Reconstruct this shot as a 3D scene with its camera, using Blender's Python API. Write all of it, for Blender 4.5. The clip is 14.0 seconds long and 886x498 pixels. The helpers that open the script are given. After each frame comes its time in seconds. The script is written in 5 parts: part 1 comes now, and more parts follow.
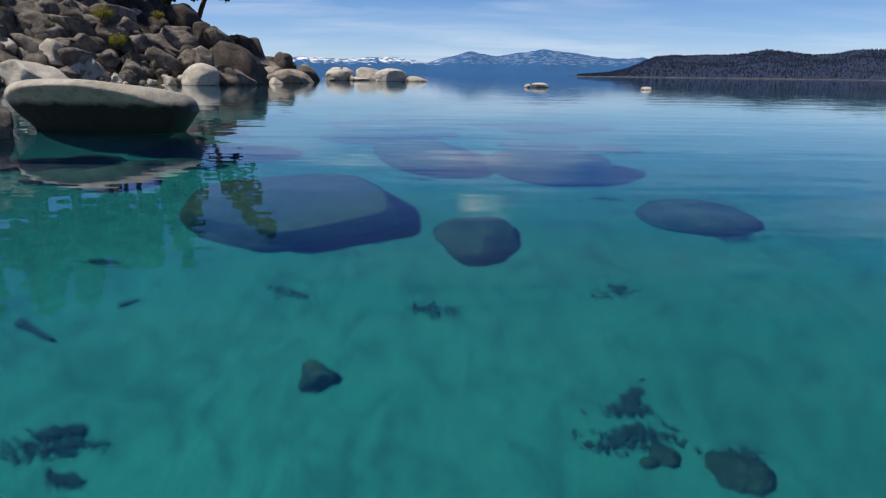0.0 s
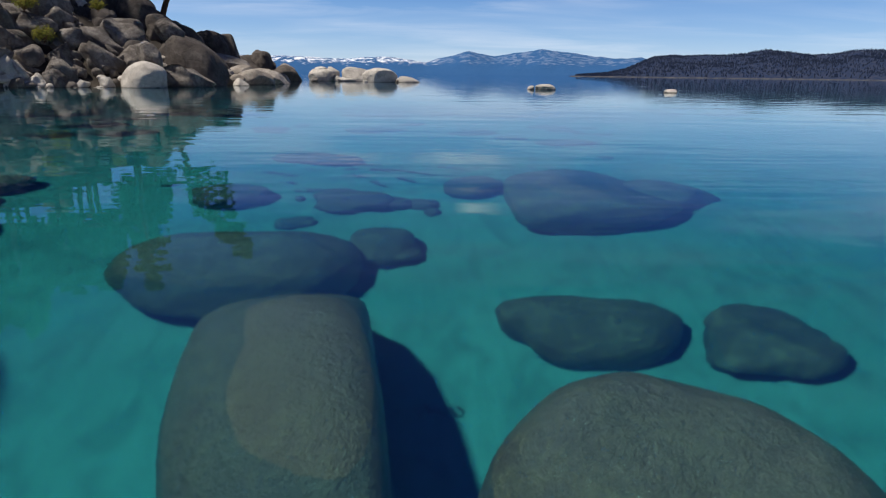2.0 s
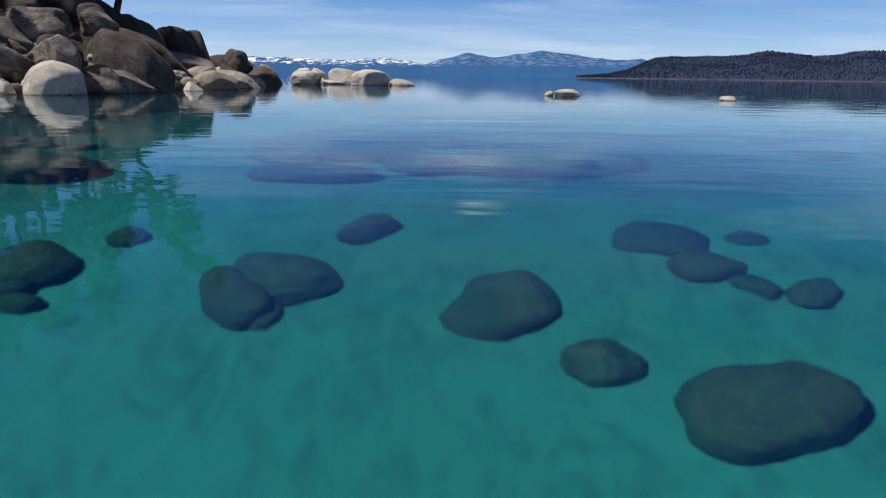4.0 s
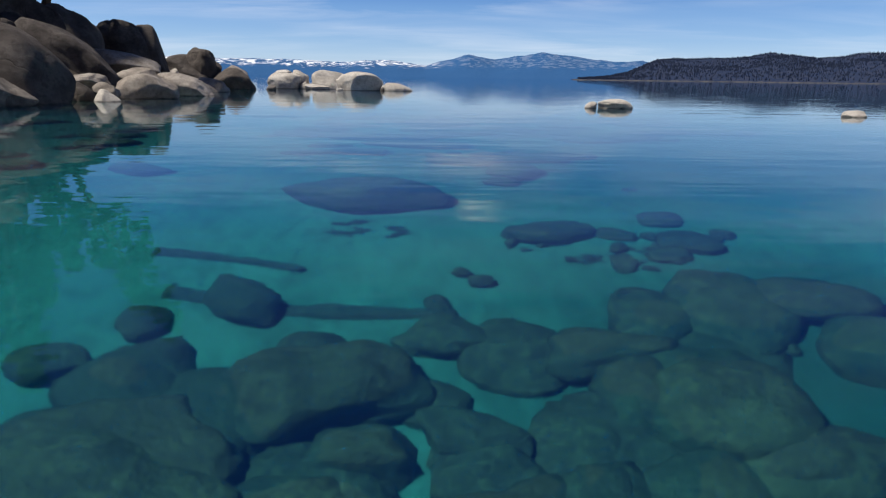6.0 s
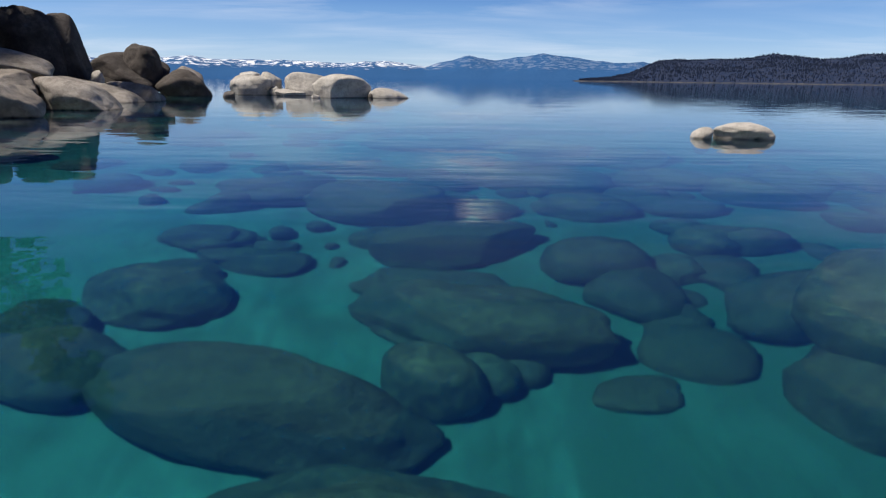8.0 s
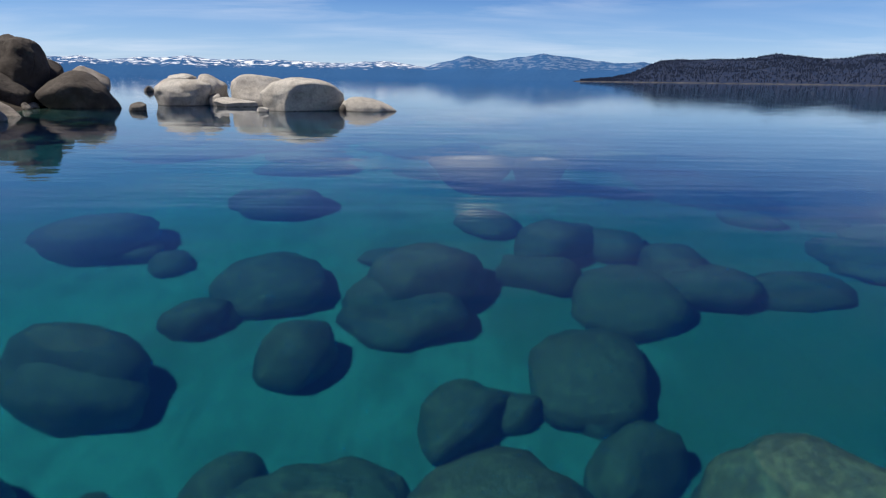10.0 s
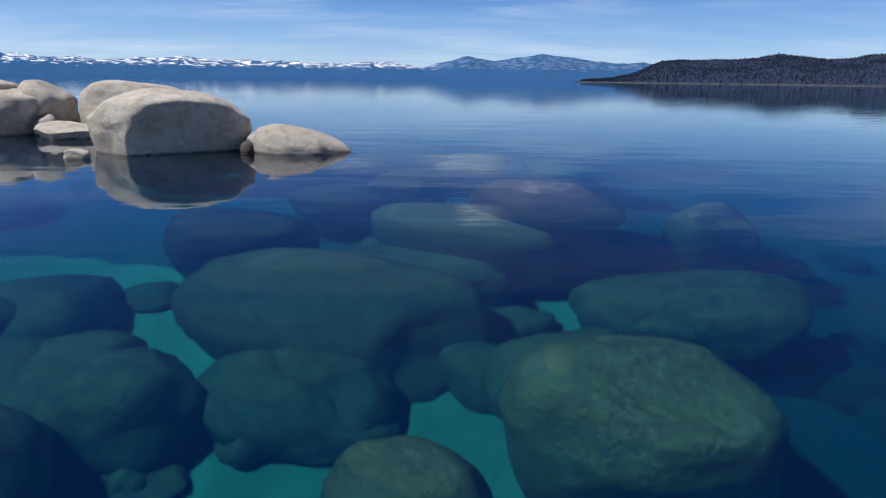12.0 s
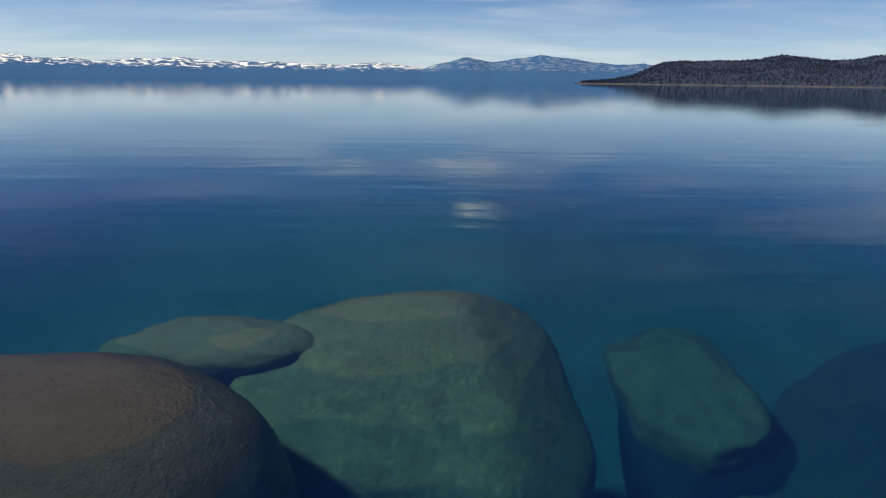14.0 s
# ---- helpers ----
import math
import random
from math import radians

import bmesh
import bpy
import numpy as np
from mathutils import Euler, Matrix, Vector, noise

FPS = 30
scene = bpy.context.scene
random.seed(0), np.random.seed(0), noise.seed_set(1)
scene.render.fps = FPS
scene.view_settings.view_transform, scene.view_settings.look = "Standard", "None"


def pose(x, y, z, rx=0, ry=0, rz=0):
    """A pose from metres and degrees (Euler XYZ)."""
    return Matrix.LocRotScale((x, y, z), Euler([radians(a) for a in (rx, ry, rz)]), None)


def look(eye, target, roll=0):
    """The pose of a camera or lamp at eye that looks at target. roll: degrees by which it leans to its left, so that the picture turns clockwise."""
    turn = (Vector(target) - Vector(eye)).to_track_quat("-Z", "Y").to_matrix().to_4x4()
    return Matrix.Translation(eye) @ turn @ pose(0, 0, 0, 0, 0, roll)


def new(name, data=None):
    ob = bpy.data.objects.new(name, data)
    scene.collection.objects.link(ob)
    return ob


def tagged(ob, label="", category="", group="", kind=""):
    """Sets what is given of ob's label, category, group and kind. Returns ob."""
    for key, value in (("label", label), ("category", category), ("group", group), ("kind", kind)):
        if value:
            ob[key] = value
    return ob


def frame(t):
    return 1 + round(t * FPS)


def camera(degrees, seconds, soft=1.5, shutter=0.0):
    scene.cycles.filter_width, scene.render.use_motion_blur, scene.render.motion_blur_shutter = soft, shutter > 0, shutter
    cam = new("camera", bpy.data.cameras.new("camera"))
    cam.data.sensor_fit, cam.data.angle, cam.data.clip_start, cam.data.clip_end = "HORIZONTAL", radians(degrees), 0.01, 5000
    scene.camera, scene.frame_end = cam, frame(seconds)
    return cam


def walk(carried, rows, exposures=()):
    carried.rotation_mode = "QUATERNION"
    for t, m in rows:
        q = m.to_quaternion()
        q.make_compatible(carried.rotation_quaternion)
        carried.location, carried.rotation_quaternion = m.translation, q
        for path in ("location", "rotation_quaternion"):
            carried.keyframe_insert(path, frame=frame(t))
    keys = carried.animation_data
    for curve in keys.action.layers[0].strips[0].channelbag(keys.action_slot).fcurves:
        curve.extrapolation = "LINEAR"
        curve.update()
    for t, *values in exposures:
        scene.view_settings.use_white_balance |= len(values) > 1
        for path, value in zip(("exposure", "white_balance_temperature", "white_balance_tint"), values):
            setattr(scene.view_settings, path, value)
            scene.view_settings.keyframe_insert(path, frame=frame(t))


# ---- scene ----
cam = camera(74.0, 14.0, soft=1.2)
walk(cam, [
    (0, pose(-1.526, -46.968, 1.512, 73.433, -0.713, -0.999)),
    (0.5, pose(-1.203, -44.566, 1.512, 73.433, -0.713, -1.065)),
    (1, pose(-0.928, -41.985, 1.519, 73.434, -0.713, -1.116)),
    (1.5, pose(-0.699, -39.236, 1.530, 73.434, -0.713, -1.153)),
    (2, pose(-0.511, -36.332, 1.547, 73.435, -0.713, -1.179)),
    (2.5, pose(-0.360, -33.280, 1.570, 73.435, -0.713, -1.196)),
    (3, pose(-0.241, -30.090, 1.597, 73.484, -0.713, -1.204)),
    (3.2, pose(-0.202, -28.776, 1.609, 73.500, -0.713, -1.203)),
    (3.9, pose(-0.099, -24.016, 1.659, 73.556, -0.713, -1.198)),
    (4.6, pose(-0.038, -19.009, 1.718, 73.611, -0.713, -1.193)),
    (5.3, pose(-0.008, -13.762, 1.788, 73.667, -0.714, -1.188)),
    (5.5, pose(-0.004, -12.219, 1.810, 73.683, -0.714, -1.187)),
    (6, pose(0.001, -8.274, 1.868, 73.733, -0.714, -1.180)),
    (6.5, pose(0.001, -4.202, 1.931, 73.807, -0.714, -1.173)),
    (7, pose(0.000, 0.000, 2.000, 73.832, -0.714, -1.170)),
    (7.5, pose(0.002, 4.338, 2.074, 73.832, -0.714, -1.169)),
    (8, pose(0.012, 8.820, 2.154, 73.832, -0.714, -1.171)),
    (8.5, pose(0.032, 13.453, 2.239, 73.832, -0.714, -1.176)),
    (9, pose(0.068, 18.249, 2.329, 73.832, -0.714, -1.185)),
    (9.2, pose(0.088, 20.215, 2.367, 73.832, -0.714, -1.190)),
    (9.9, pose(0.184, 27.327, 2.506, 73.848, -0.714, -1.218)),
    (10.6, pose(0.332, 34.828, 2.655, 73.863, -0.714, -1.246)),
    (11.3, pose(0.543, 42.762, 2.813, 73.879, -0.714, -1.274)),
    (11.5, pose(0.616, 45.116, 2.860, 73.883, -0.714, -1.282)),
    (12, pose(0.828, 51.180, 2.981, 73.883, -0.714, -1.310)),
    (12.5, pose(1.083, 57.518, 3.106, 73.934, -0.715, -1.339)),
    (13, pose(1.385, 64.153, 3.234, 73.934, -0.715, -1.369)),
    (13.5, pose(1.739, 71.108, 3.365, 73.984, -0.715, -1.398)),
    (14, pose(2.147, 78.409, 3.499, 73.984, -0.715, -1.427)),
], exposures=[(0, 0.0, 6500, 10), (6, 0.0, 6450, 10), (9.2, 0.0, 6450, 10), (11.5, -0.02, 6150, 10), (13.4, -0.04, 6150, 10), (14, 0.02, 7700, 9)])

# ---- daylight ----
SUN = Vector((-0.46, -0.06, 0.885)).normalized()
sun = new("sun", bpy.data.lights.new("sun", "SUN"))
sun.data.energy, sun.data.angle, sun.data.color = 4.6, radians(2.5), (1.0, 0.95, 0.88)
sun.matrix_world = look((0, 0, 60), Vector((0, 0, 60)) - SUN)

world = bpy.data.worlds.new("sky")
scene.world = world
world.use_nodes = True


class Nodes:
    """A short way to write node trees: add() makes a node, sets its inputs, and links sockets given as values."""

    def __init__(self, tree):
        self.tree = tree
        tree.nodes.clear()

    def add(self, kind, out=0, props=None, **values):
        node = self.tree.nodes.new(kind)
        props = props or {}
        if "operation" in props:
            node.operation = props["operation"]
        if "data_type" in props:
            node.data_type, node.blend_type = props["data_type"], props["blend_type"]
        if "feature" in props:
            node.feature = props["feature"]
        for key, value in values.items():
            key = key.replace("_", " ")
            sock = node.inputs[int(key[1:])] if key[0] == "i" and key[1:].isdigit() else node.inputs[key]
            if isinstance(value, bpy.types.NodeSocket):
                self.tree.links.new(value, sock)
            else:
                sock.default_value = value
        return node.outputs[out] if len(node.outputs) else None

    def ramp(self, fac, *stops):
        node = self.tree.nodes.new("ShaderNodeValToRGB")
        self.tree.links.new(fac, node.inputs[0])
        els = node.color_ramp.elements
        while len(els) < len(stops):
            els.new(0.5)
        for el, (pos, col) in zip(els, stops):
            el.position = pos
            el.color = (*col, 1) if isinstance(col, tuple) else (col, col, col, 1)
        return node.outputs[0]

    def noise(self, vec, scale, detail=4.0, rough=0.55, distort=0.0):
        return self.add("ShaderNodeTexNoise", Vector=vec, Scale=scale, Detail=detail, Roughness=rough, Distortion=distort)

    def mix(self, fac, a, b, blend="MIX"):
        return self.add("ShaderNodeMix", 2, dict(data_type="RGBA", blend_type=blend), i0=fac, i6=a, i7=b)

    def math(self, op, a, b=0.0, c=0.0):
        return self.add("ShaderNodeMath", props=dict(operation=op), i0=a, i1=b, i2=c)

    def scaled(self, vec, size):
        return self.add("ShaderNodeVectorMath", props=dict(operation="MULTIPLY"), i0=vec, i1=size)


def build_sky():
    n = Nodes(world.node_tree)
    sky = n.add("ShaderNodeTexSky")
    air = sky.node
    air.sky_type, air.sun_disc, air.altitude = "NISHITA", False, 2400.0
    air.sun_elevation, air.sun_rotation = math.asin(SUN.z), math.atan2(SUN.x, SUN.y)
    air.air_density, air.dust_density, air.ozone_density = 1.0, 0.1, 4.0
    way = n.add("ShaderNodeTexCoord")
    sep = n.tree.nodes.new("ShaderNodeSeparateXYZ")
    n.tree.links.new(way, sep.inputs[0])
    up = n.math("ADD", n.math("ABSOLUTE", sep.outputs[2]), 0.09)
    flat = n.add("ShaderNodeCombineXYZ", X=n.math("DIVIDE", sep.outputs[0], up), Y=n.math("DIVIDE", sep.outputs[1], up))
    wisps = n.noise(n.scaled(flat, (0.45, 1.0, 1.0)), 1.15, 9.0, 0.6, 0.5)
    banks = n.noise(n.scaled(flat, (0.5, 0.9, 1.0)), 0.42, 3.0, 0.5)
    thin = n.ramp(sep.outputs[2], (0.02, 0.6), (0.11, 0.8), (0.15, 0.4), (0.22, 0.25))
    amount = n.math("MULTIPLY", n.ramp(wisps, (0.40, 0.0), (0.68, 1.0)), n.ramp(banks, (0.40, 0.05), (0.60, 0.7)))
    veil = n.ramp(sep.outputs[2], (0.0, 0.42), (0.06, 0.15), (0.13, 0.0))
    zenith = n.ramp(sep.outputs[2], (0.0, (0.86, 0.95, 1.12)), (0.105, (0.66, 0.88, 1.13)), (0.17, (0.32, 0.56, 1.0)), (0.27, (0.20, 0.38, 0.74)), (0.6, (0.22, 0.32, 0.50)))
    deep = n.mix(1.0, sky, zenith, "MULTIPLY")
    clear = n.mix(veil, deep, (6.3, 7.4, 9.9, 1))
    cloudy = n.mix(n.math("MULTIPLY", amount, thin), clear, (9.0, 9.6, 10.6, 1))
    # one long streak of cloud low over the lake and a small one above it
    broken = n.ramp(n.noise(n.scaled(way, (3.0, 3.0, 26.0)), 2.2, 6.0, 0.6, 0.4), (0.40, 0.0), (0.66, 1.0))
    streak = n.math("MULTIPLY", n.ramp(sep.outputs[2], (0.118, 0.0), (0.135, 0.6), (0.155, 0.0)), n.ramp(n.math("MULTIPLY_ADD", sep.outputs[0], 1.0, 0.5), (0.16, 0.0), (0.32, 1.0), (0.60, 1.0), (0.66, 0.0)))
    puff = n.math("MULTIPLY", n.ramp(sep.outputs[2], (0.195, 0.0), (0.212, 0.9), (0.235, 0.0)), n.ramp(n.math("MULTIPLY_ADD", sep.outputs[0], 1.0, 0.5), (0.54, 0.0), (0.57, 1.0), (0.61, 1.0), (0.65, 0.0)))
    cloudy = n.mix(n.math("MULTIPLY", n.math("ADD", streak, puff), broken), cloudy, (9.6, 9.8, 10.4, 1))
    # the sky away from the bright lake horizon is a deeper, cleaner blue
    behind = n.ramp(n.math("MULTIPLY_ADD", sep.outputs[1], 0.5, 0.5), (0.38, (0.42, 0.48, 0.60)), (0.62, (1.0, 1.0, 1.0)))
    cloudy = n.mix(1.0, cloudy, behind, "MULTIPLY")
    bg = n.add("ShaderNodeBackground", Color=cloudy, Strength=0.095)
    n.add("ShaderNodeOutputWorld", Surface=bg)


build_sky()


# ---- materials ----
def material(name):
    mat = bpy.data.materials.new(name)
    mat.use_nodes = True
    return mat, Nodes(mat.node_tree)


def finish(n, colour, rough, bump=None, strength=0.5, distance=0.02, spec=0.4):
    values = dict(Base_Color=colour, Roughness=rough)
    if bump is not None:
        values["Normal"] = n.add("ShaderNodeBump", Strength=strength, Distance=distance, Height=bump)
    shader = n.add("ShaderNodeBsdfPrincipled", **values)
    shader.node.inputs["Specular IOR Level"].default_value = spec
    n.add("ShaderNodeOutputMaterial", Surface=shader)


def granite(name, pale, dark, lichen=0.35, crack=0.22, depth_of_relief=0.09, shade_rise=0.0, algae=0.0):
    """Weathered granite: mottled above the water, a dark wet line, a pale crust and brown algae just below it, green-grey algae deeper down."""
    mat, n = material(name)
    pos = n.add("ShaderNodeNewGeometry")
    shift = n.add("ShaderNodeObjectInfo", 5)
    vec = n.add("ShaderNodeVectorMath", props=dict(operation="ADD"), i0=pos, i1=n.add("ShaderNodeCombineXYZ", X=n.math("MULTIPLY", shift, 40.0)))
    big = n.noise(vec, 0.55, 5.0, 0.6)
    mid = n.noise(vec, 2.6, 6.0, 0.62)
    spots = n.noise(vec, 9.0, 5.0, 0.68)
    grain = n.noise(vec, 38.0, 3.0, 0.7)
    speck = n.add("ShaderNodeTexVoronoi", Vector=vec, Scale=55.0)
    stone = n.mix(n.ramp(big, (0.38, 0.0), (0.62, 1.0)), (*dark, 1), (*pale, 1))
    stone = n.mix(n.ramp(mid, (0.48, 0.0), (0.60, lichen)), stone, (0.055, 0.05, 0.043, 1))
    stone = n.mix(n.ramp(spots, (0.52, 0.0), (0.66, lichen * 0.6)), stone, (0.07, 0.062, 0.055, 1))
    stone = n.mix(n.ramp(grain, (0.36, 0.42), (0.56, 0.0)), stone, (0.10, 0.055, 0.05, 1))
    stone = n.mix(n.math("MULTIPLY", shift, 0.25), stone, (0.24, 0.20, 0.16, 1))
    sep = n.tree.nodes.new("ShaderNodeSeparateXYZ")
    n.tree.links.new(pos, sep.inputs[0])
    height = n.math("ADD", sep.outputs[2], n.math("MULTIPLY", n.math("SUBTRACT", mid, 0.5), 0.35))
    # wet line; raised on one boulder, it paints the shade under an overhang
    wet = n.ramp(n.math("MULTIPLY_ADD", n.math("SUBTRACT", height, shade_rise), 1.0, 0.5), (0.46, 1.0), (0.60, 0.0))
    stone = n.mix(wet, stone, (0.028, 0.026, 0.02, 1))
    flecks = n.add("ShaderNodeTexVoronoi", 0, Vector=vec, Scale=58.0)
    crust = n.ramp(n.math("ADD", flecks, n.math("MULTIPLY", n.math("SUBTRACT", mid, 0.5), 0.8)), (0.10, (0.50, 0.45, 0.39)), (0.95, (0.12, 0.085, 0.06)))
    brown = n.mix(n.ramp(n.math("ADD", flecks, n.math("MULTIPLY", grain, 0.4)), (0.28, 1.0), (0.52, 0.0)), (0.07, 0.054, 0.04, 1), (0.32, 0.24, 0.16, 1))
    brown = n.mix(n.ramp(mid, (0.42, 0.0), (0.66, 0.7)), brown, (0.06, 0.052, 0.036, 1))
    green = n.mix(n.ramp(mid, (0.40, 0.0), (0.58, 1.0)), (0.115, 0.09, 0.04, 1), (0.245, 0.19, 0.085, 1))
    green = n.mix(n.ramp(spots, (0.44, 0.7), (0.58, 0.0)), green, (0.075, 0.06, 0.04, 1))
    green = n.mix(n.ramp(big, (0.40, 0.5), (0.55, 0.0)), green, (0.14, 0.13, 0.05, 1))
    green = n.mix(n.ramp(n.math("ADD", flecks, n.math("MULTIPLY", spots, 0.5)), (0.24, 0.5), (0.40, 0.0)), green, (0.38, 0.32, 0.20, 1))
    green = n.mix(n.ramp(shift, (0.1, 0.0), (0.9, 0.5)), green, (0.12, 0.078, 0.042, 1))
    depth = n.math("MULTIPLY", height, -0.2)
    sunk = n.mix(n.ramp(depth, (0.22, 0.0), (0.62, 1.0)), brown, green)
    sunk = n.mix(algae, sunk, n.mix(n.ramp(n.math("ADD", flecks, n.math("MULTIPLY", spots, 0.5)), (0.30, 1.0), (0.46, 0.0)), (0.034, 0.023, 0.015, 1), (0.19, 0.135, 0.08, 1)))
    sunk = n.mix(n.ramp(depth, (0.03, 1.0), (0.062, 0.0)), sunk, crust)
    under = n.ramp(n.math("MULTIPLY_ADD", sep.outputs[2], 1.0, 0.5), (0.49, 1.0), (0.5, 0.0))
    colour = n.mix(under, stone, sunk)
    cracks = n.add("ShaderNodeTexVoronoi", props=dict(feature="DISTANCE_TO_EDGE"), Vector=n.add("ShaderNodeVectorMath", props=dict(operation="ADD"), i0=vec, i1=n.add("ShaderNodeTexNoise", 1, Vector=vec, Scale=0.8)), Scale=0.33)
    relief = n.math("ADD", n.math("ADD", n.math("MULTIPLY", grain, 0.2), n.math("MULTIPLY", spots, 0.45)), n.math("MULTIPLY", mid, 0.9))
    relief = n.math("ADD", relief, n.math("MULTIPLY", n.ramp(cracks, (0.0, 0.0), (0.012, 1.0)), crack))
    relief = n.math("ADD", relief, n.math("MULTIPLY", speck, 0.06))
    finish(n, colour, n.ramp(wet, (0.0, 0.85), (1.0, 0.45)), relief, 0.8, depth_of_relief, 0.3)
    return mat


def ground_material():
    """Rippled pale sand on the lake bed with dark drifts, darker towards the headland, bare soil and needles on the
    land.
    """
    mat, n = material("sand_and_soil")
    pos = n.add("ShaderNodeNewGeometry")
    sep = n.tree.nodes.new("ShaderNodeSeparateXYZ")
    n.tree.links.new(pos, sep.inputs[0])
    drift = n.noise(pos, 0.16, 5.0, 0.6, 0.6)
    patch = n.noise(n.scaled(pos, (1.0, 0.55, 1.0)), 0.7, 6.0, 0.62, 0.4)
    grain = n.noise(pos, 30.0, 3.0, 0.6)
    sand = n.mix(n.ramp(drift, (0.33, 0.0), (0.68, 1.0)), (0.135, 0.31, 0.205, 1), (0.19, 0.405, 0.275, 1))
    sand = n.mix(n.ramp(patch, (0.50, 0.0), (0.74, 0.45)), sand, (0.125, 0.235, 0.17, 1))
    sand = n.mix(n.ramp(grain, (0.35, 0.2), (0.6, 0.0)), sand, (0.12, 0.19, 0.15, 1))
    # bed darkens unevenly towards the headland
    shoreward = n.math("MULTIPLY", n.ramp(n.math("MULTIPLY_ADD", sep.outputs[0], -0.02, n.math("MULTIPLY", drift, 0.12)), (0.20, 0.0), (0.34, 1.0)), n.ramp(patch, (0.30, 1.0), (0.75, 0.55)))
    sand = n.mix(shoreward, sand, (0.055, 0.065, 0.042, 1))
    weed = n.math("MULTIPLY", n.ramp(n.math("MULTIPLY", sep.outputs[1], 0.01), (0.02, 0.0), (0.10, 1.0), (0.40, 1.0), (0.46, 0.85), (0.60, 0.85), (0.74, 0.0)), n.ramp(n.math("MULTIPLY_ADD", sep.outputs[0], 0.03, patch), (0.34, 0.2), (0.62, 0.9)))
    sand = n.mix(weed, sand, (0.075, 0.15, 0.085, 1))
    reef_y = n.ramp(n.math("MULTIPLY_ADD", sep.outputs[1], 0.005, 0.5), (0.44, 0.0), (0.457, 1.0), (0.503, 1.0), (0.514, 0.0))
    weed = n.math("MULTIPLY", reef_y, n.ramp(n.math("MULTIPLY_ADD", sep.outputs[0], 0.045, patch), (0.40, 0.15), (0.70, 0.95)))
    weed = n.math("MULTIPLY", weed, n.ramp(n.math("MULTIPLY_ADD", sep.outputs[0], 0.02, n.math("MULTIPLY", drift, 0.3)), (0.30, 1.0), (0.42, 0.0)))
    sand = n.mix(weed, sand, (0.06, 0.12, 0.075, 1))
    soil = n.mix(n.ramp(patch, (0.35, 0.0), (0.65, 1.0)), (0.03, 0.025, 0.02, 1), (0.08, 0.065, 0.05, 1))
    land = n.ramp(n.math("MULTIPLY_ADD", sep.outputs[2], 0.5, 0.5), (0.35, 0.0), (0.5, 1.0))
    ripple = n.add("ShaderNodeTexWave", Vector=n.scaled(pos, (1.0, 0.35, 1.0)), Scale=0.7, Distortion=14.0, Detail=3.0)
    mottle = n.noise(n.scaled(pos, (1.0, 0.7, 1.0)), 2.2, 5.0, 0.65, 0.8)
    sand = n.mix(n.ramp(mottle, (0.46, 0.0), (0.66, 0.6)), sand, (0.09, 0.17, 0.12, 1))
    relief = n.math("ADD", n.math("MULTIPLY", ripple, 0.08), n.math("ADD", n.math("MULTIPLY", patch, 1.2), n.math("MULTIPLY", grain, 0.1)))
    finish(n, n.mix(land, sand, soil), 0.95, relief, 0.6, 0.12, 0.15)
    return mat


def water_material():
    """Clear, still lake water: real mirror and refraction, shared out by Fresnel, with a little light scattered back by the water itself."""
    mat, n = material("lake_water")
    pos = n.add("ShaderNodeNewGeometry")
    swell = n.noise(n.scaled(pos, (0.55, 1.0, 1.0)), 0.55, 3.0, 0.5, 0.3)
    chop = n.noise(n.scaled(pos, (0.5, 1.0, 1.0)), 2.4, 3.0, 0.55, 0.2)
    gusts = n.ramp(n.noise(n.scaled(pos, (0.4, 1.0, 1.0)), 0.035, 3.0, 0.5), (0.40, 0.25), (0.62, 1.0))
    long = n.noise(n.scaled(pos, (0.10, 0.8, 1.0)), 0.55, 3.0, 0.55, 0.2)
    height = n.math("ADD", n.math("ADD", n.math("MULTIPLY", swell, 0.8), n.math("MULTIPLY", long, 1.3)), n.math("MULTIPLY", n.math("MULTIPLY", chop, gusts), 0.2))
    normal = n.add("ShaderNodeBump", Strength=0.34, Distance=0.034, Height=height)
    down = n.add("ShaderNodeBsdfRefraction", Color=(0.84, 0.96, 0.97, 1), Roughness=0.08, IOR=1.333, Normal=normal)
    milk = n.add("ShaderNodeBsdfDiffuse", Color=(0.03, 0.24, 0.75, 1))
    body = n.add("ShaderNodeMixShader", i0=0.010, i1=down, i2=milk)
    mirror = n.add("ShaderNodeBsdfGlossy", Color=(0.94, 0.97, 1.0, 1), Roughness=0.0, Normal=normal)
    fres = n.add("ShaderNodeFresnel", IOR=1.333, Normal=normal)
    n.add("ShaderNodeOutputMaterial", Surface=n.add("ShaderNodeMixShader", i0=fres, i1=body, i2=mirror))
    return mat


def layer_material():
    """One slice of the lake's depth: it swallows red light first and scatters a trace of blue."""
    mat, n = material("water_depth")
    clear = n.add("ShaderNodeBsdfTransparent", Color=(0.66, 0.865, 0.901, 1))
    milk = n.add("ShaderNodeBsdfDiffuse", Color=(0.01, 0.15, 0.78, 1))
    n.add("ShaderNodeOutputMaterial", Surface=n.add("ShaderNodeMixShader", i0=0.0062, i1=clear, i2=milk))
    return mat


def deep_material():
    """The lower limit of clear sight, where the water's own blue takes over."""
    mat, n = material("deep_water")
    clear = n.add("ShaderNodeBsdfTransparent", Color=(0.14, 0.36, 0.50, 1))
    milk = n.add("ShaderNodeBsdfDiffuse", Color=(0.02, 0.30, 0.52, 1))
    n.add("ShaderNodeOutputMaterial", Surface=n.add("ShaderNodeMixShader", i0=0.03, i1=clear, i2=milk))
    return mat


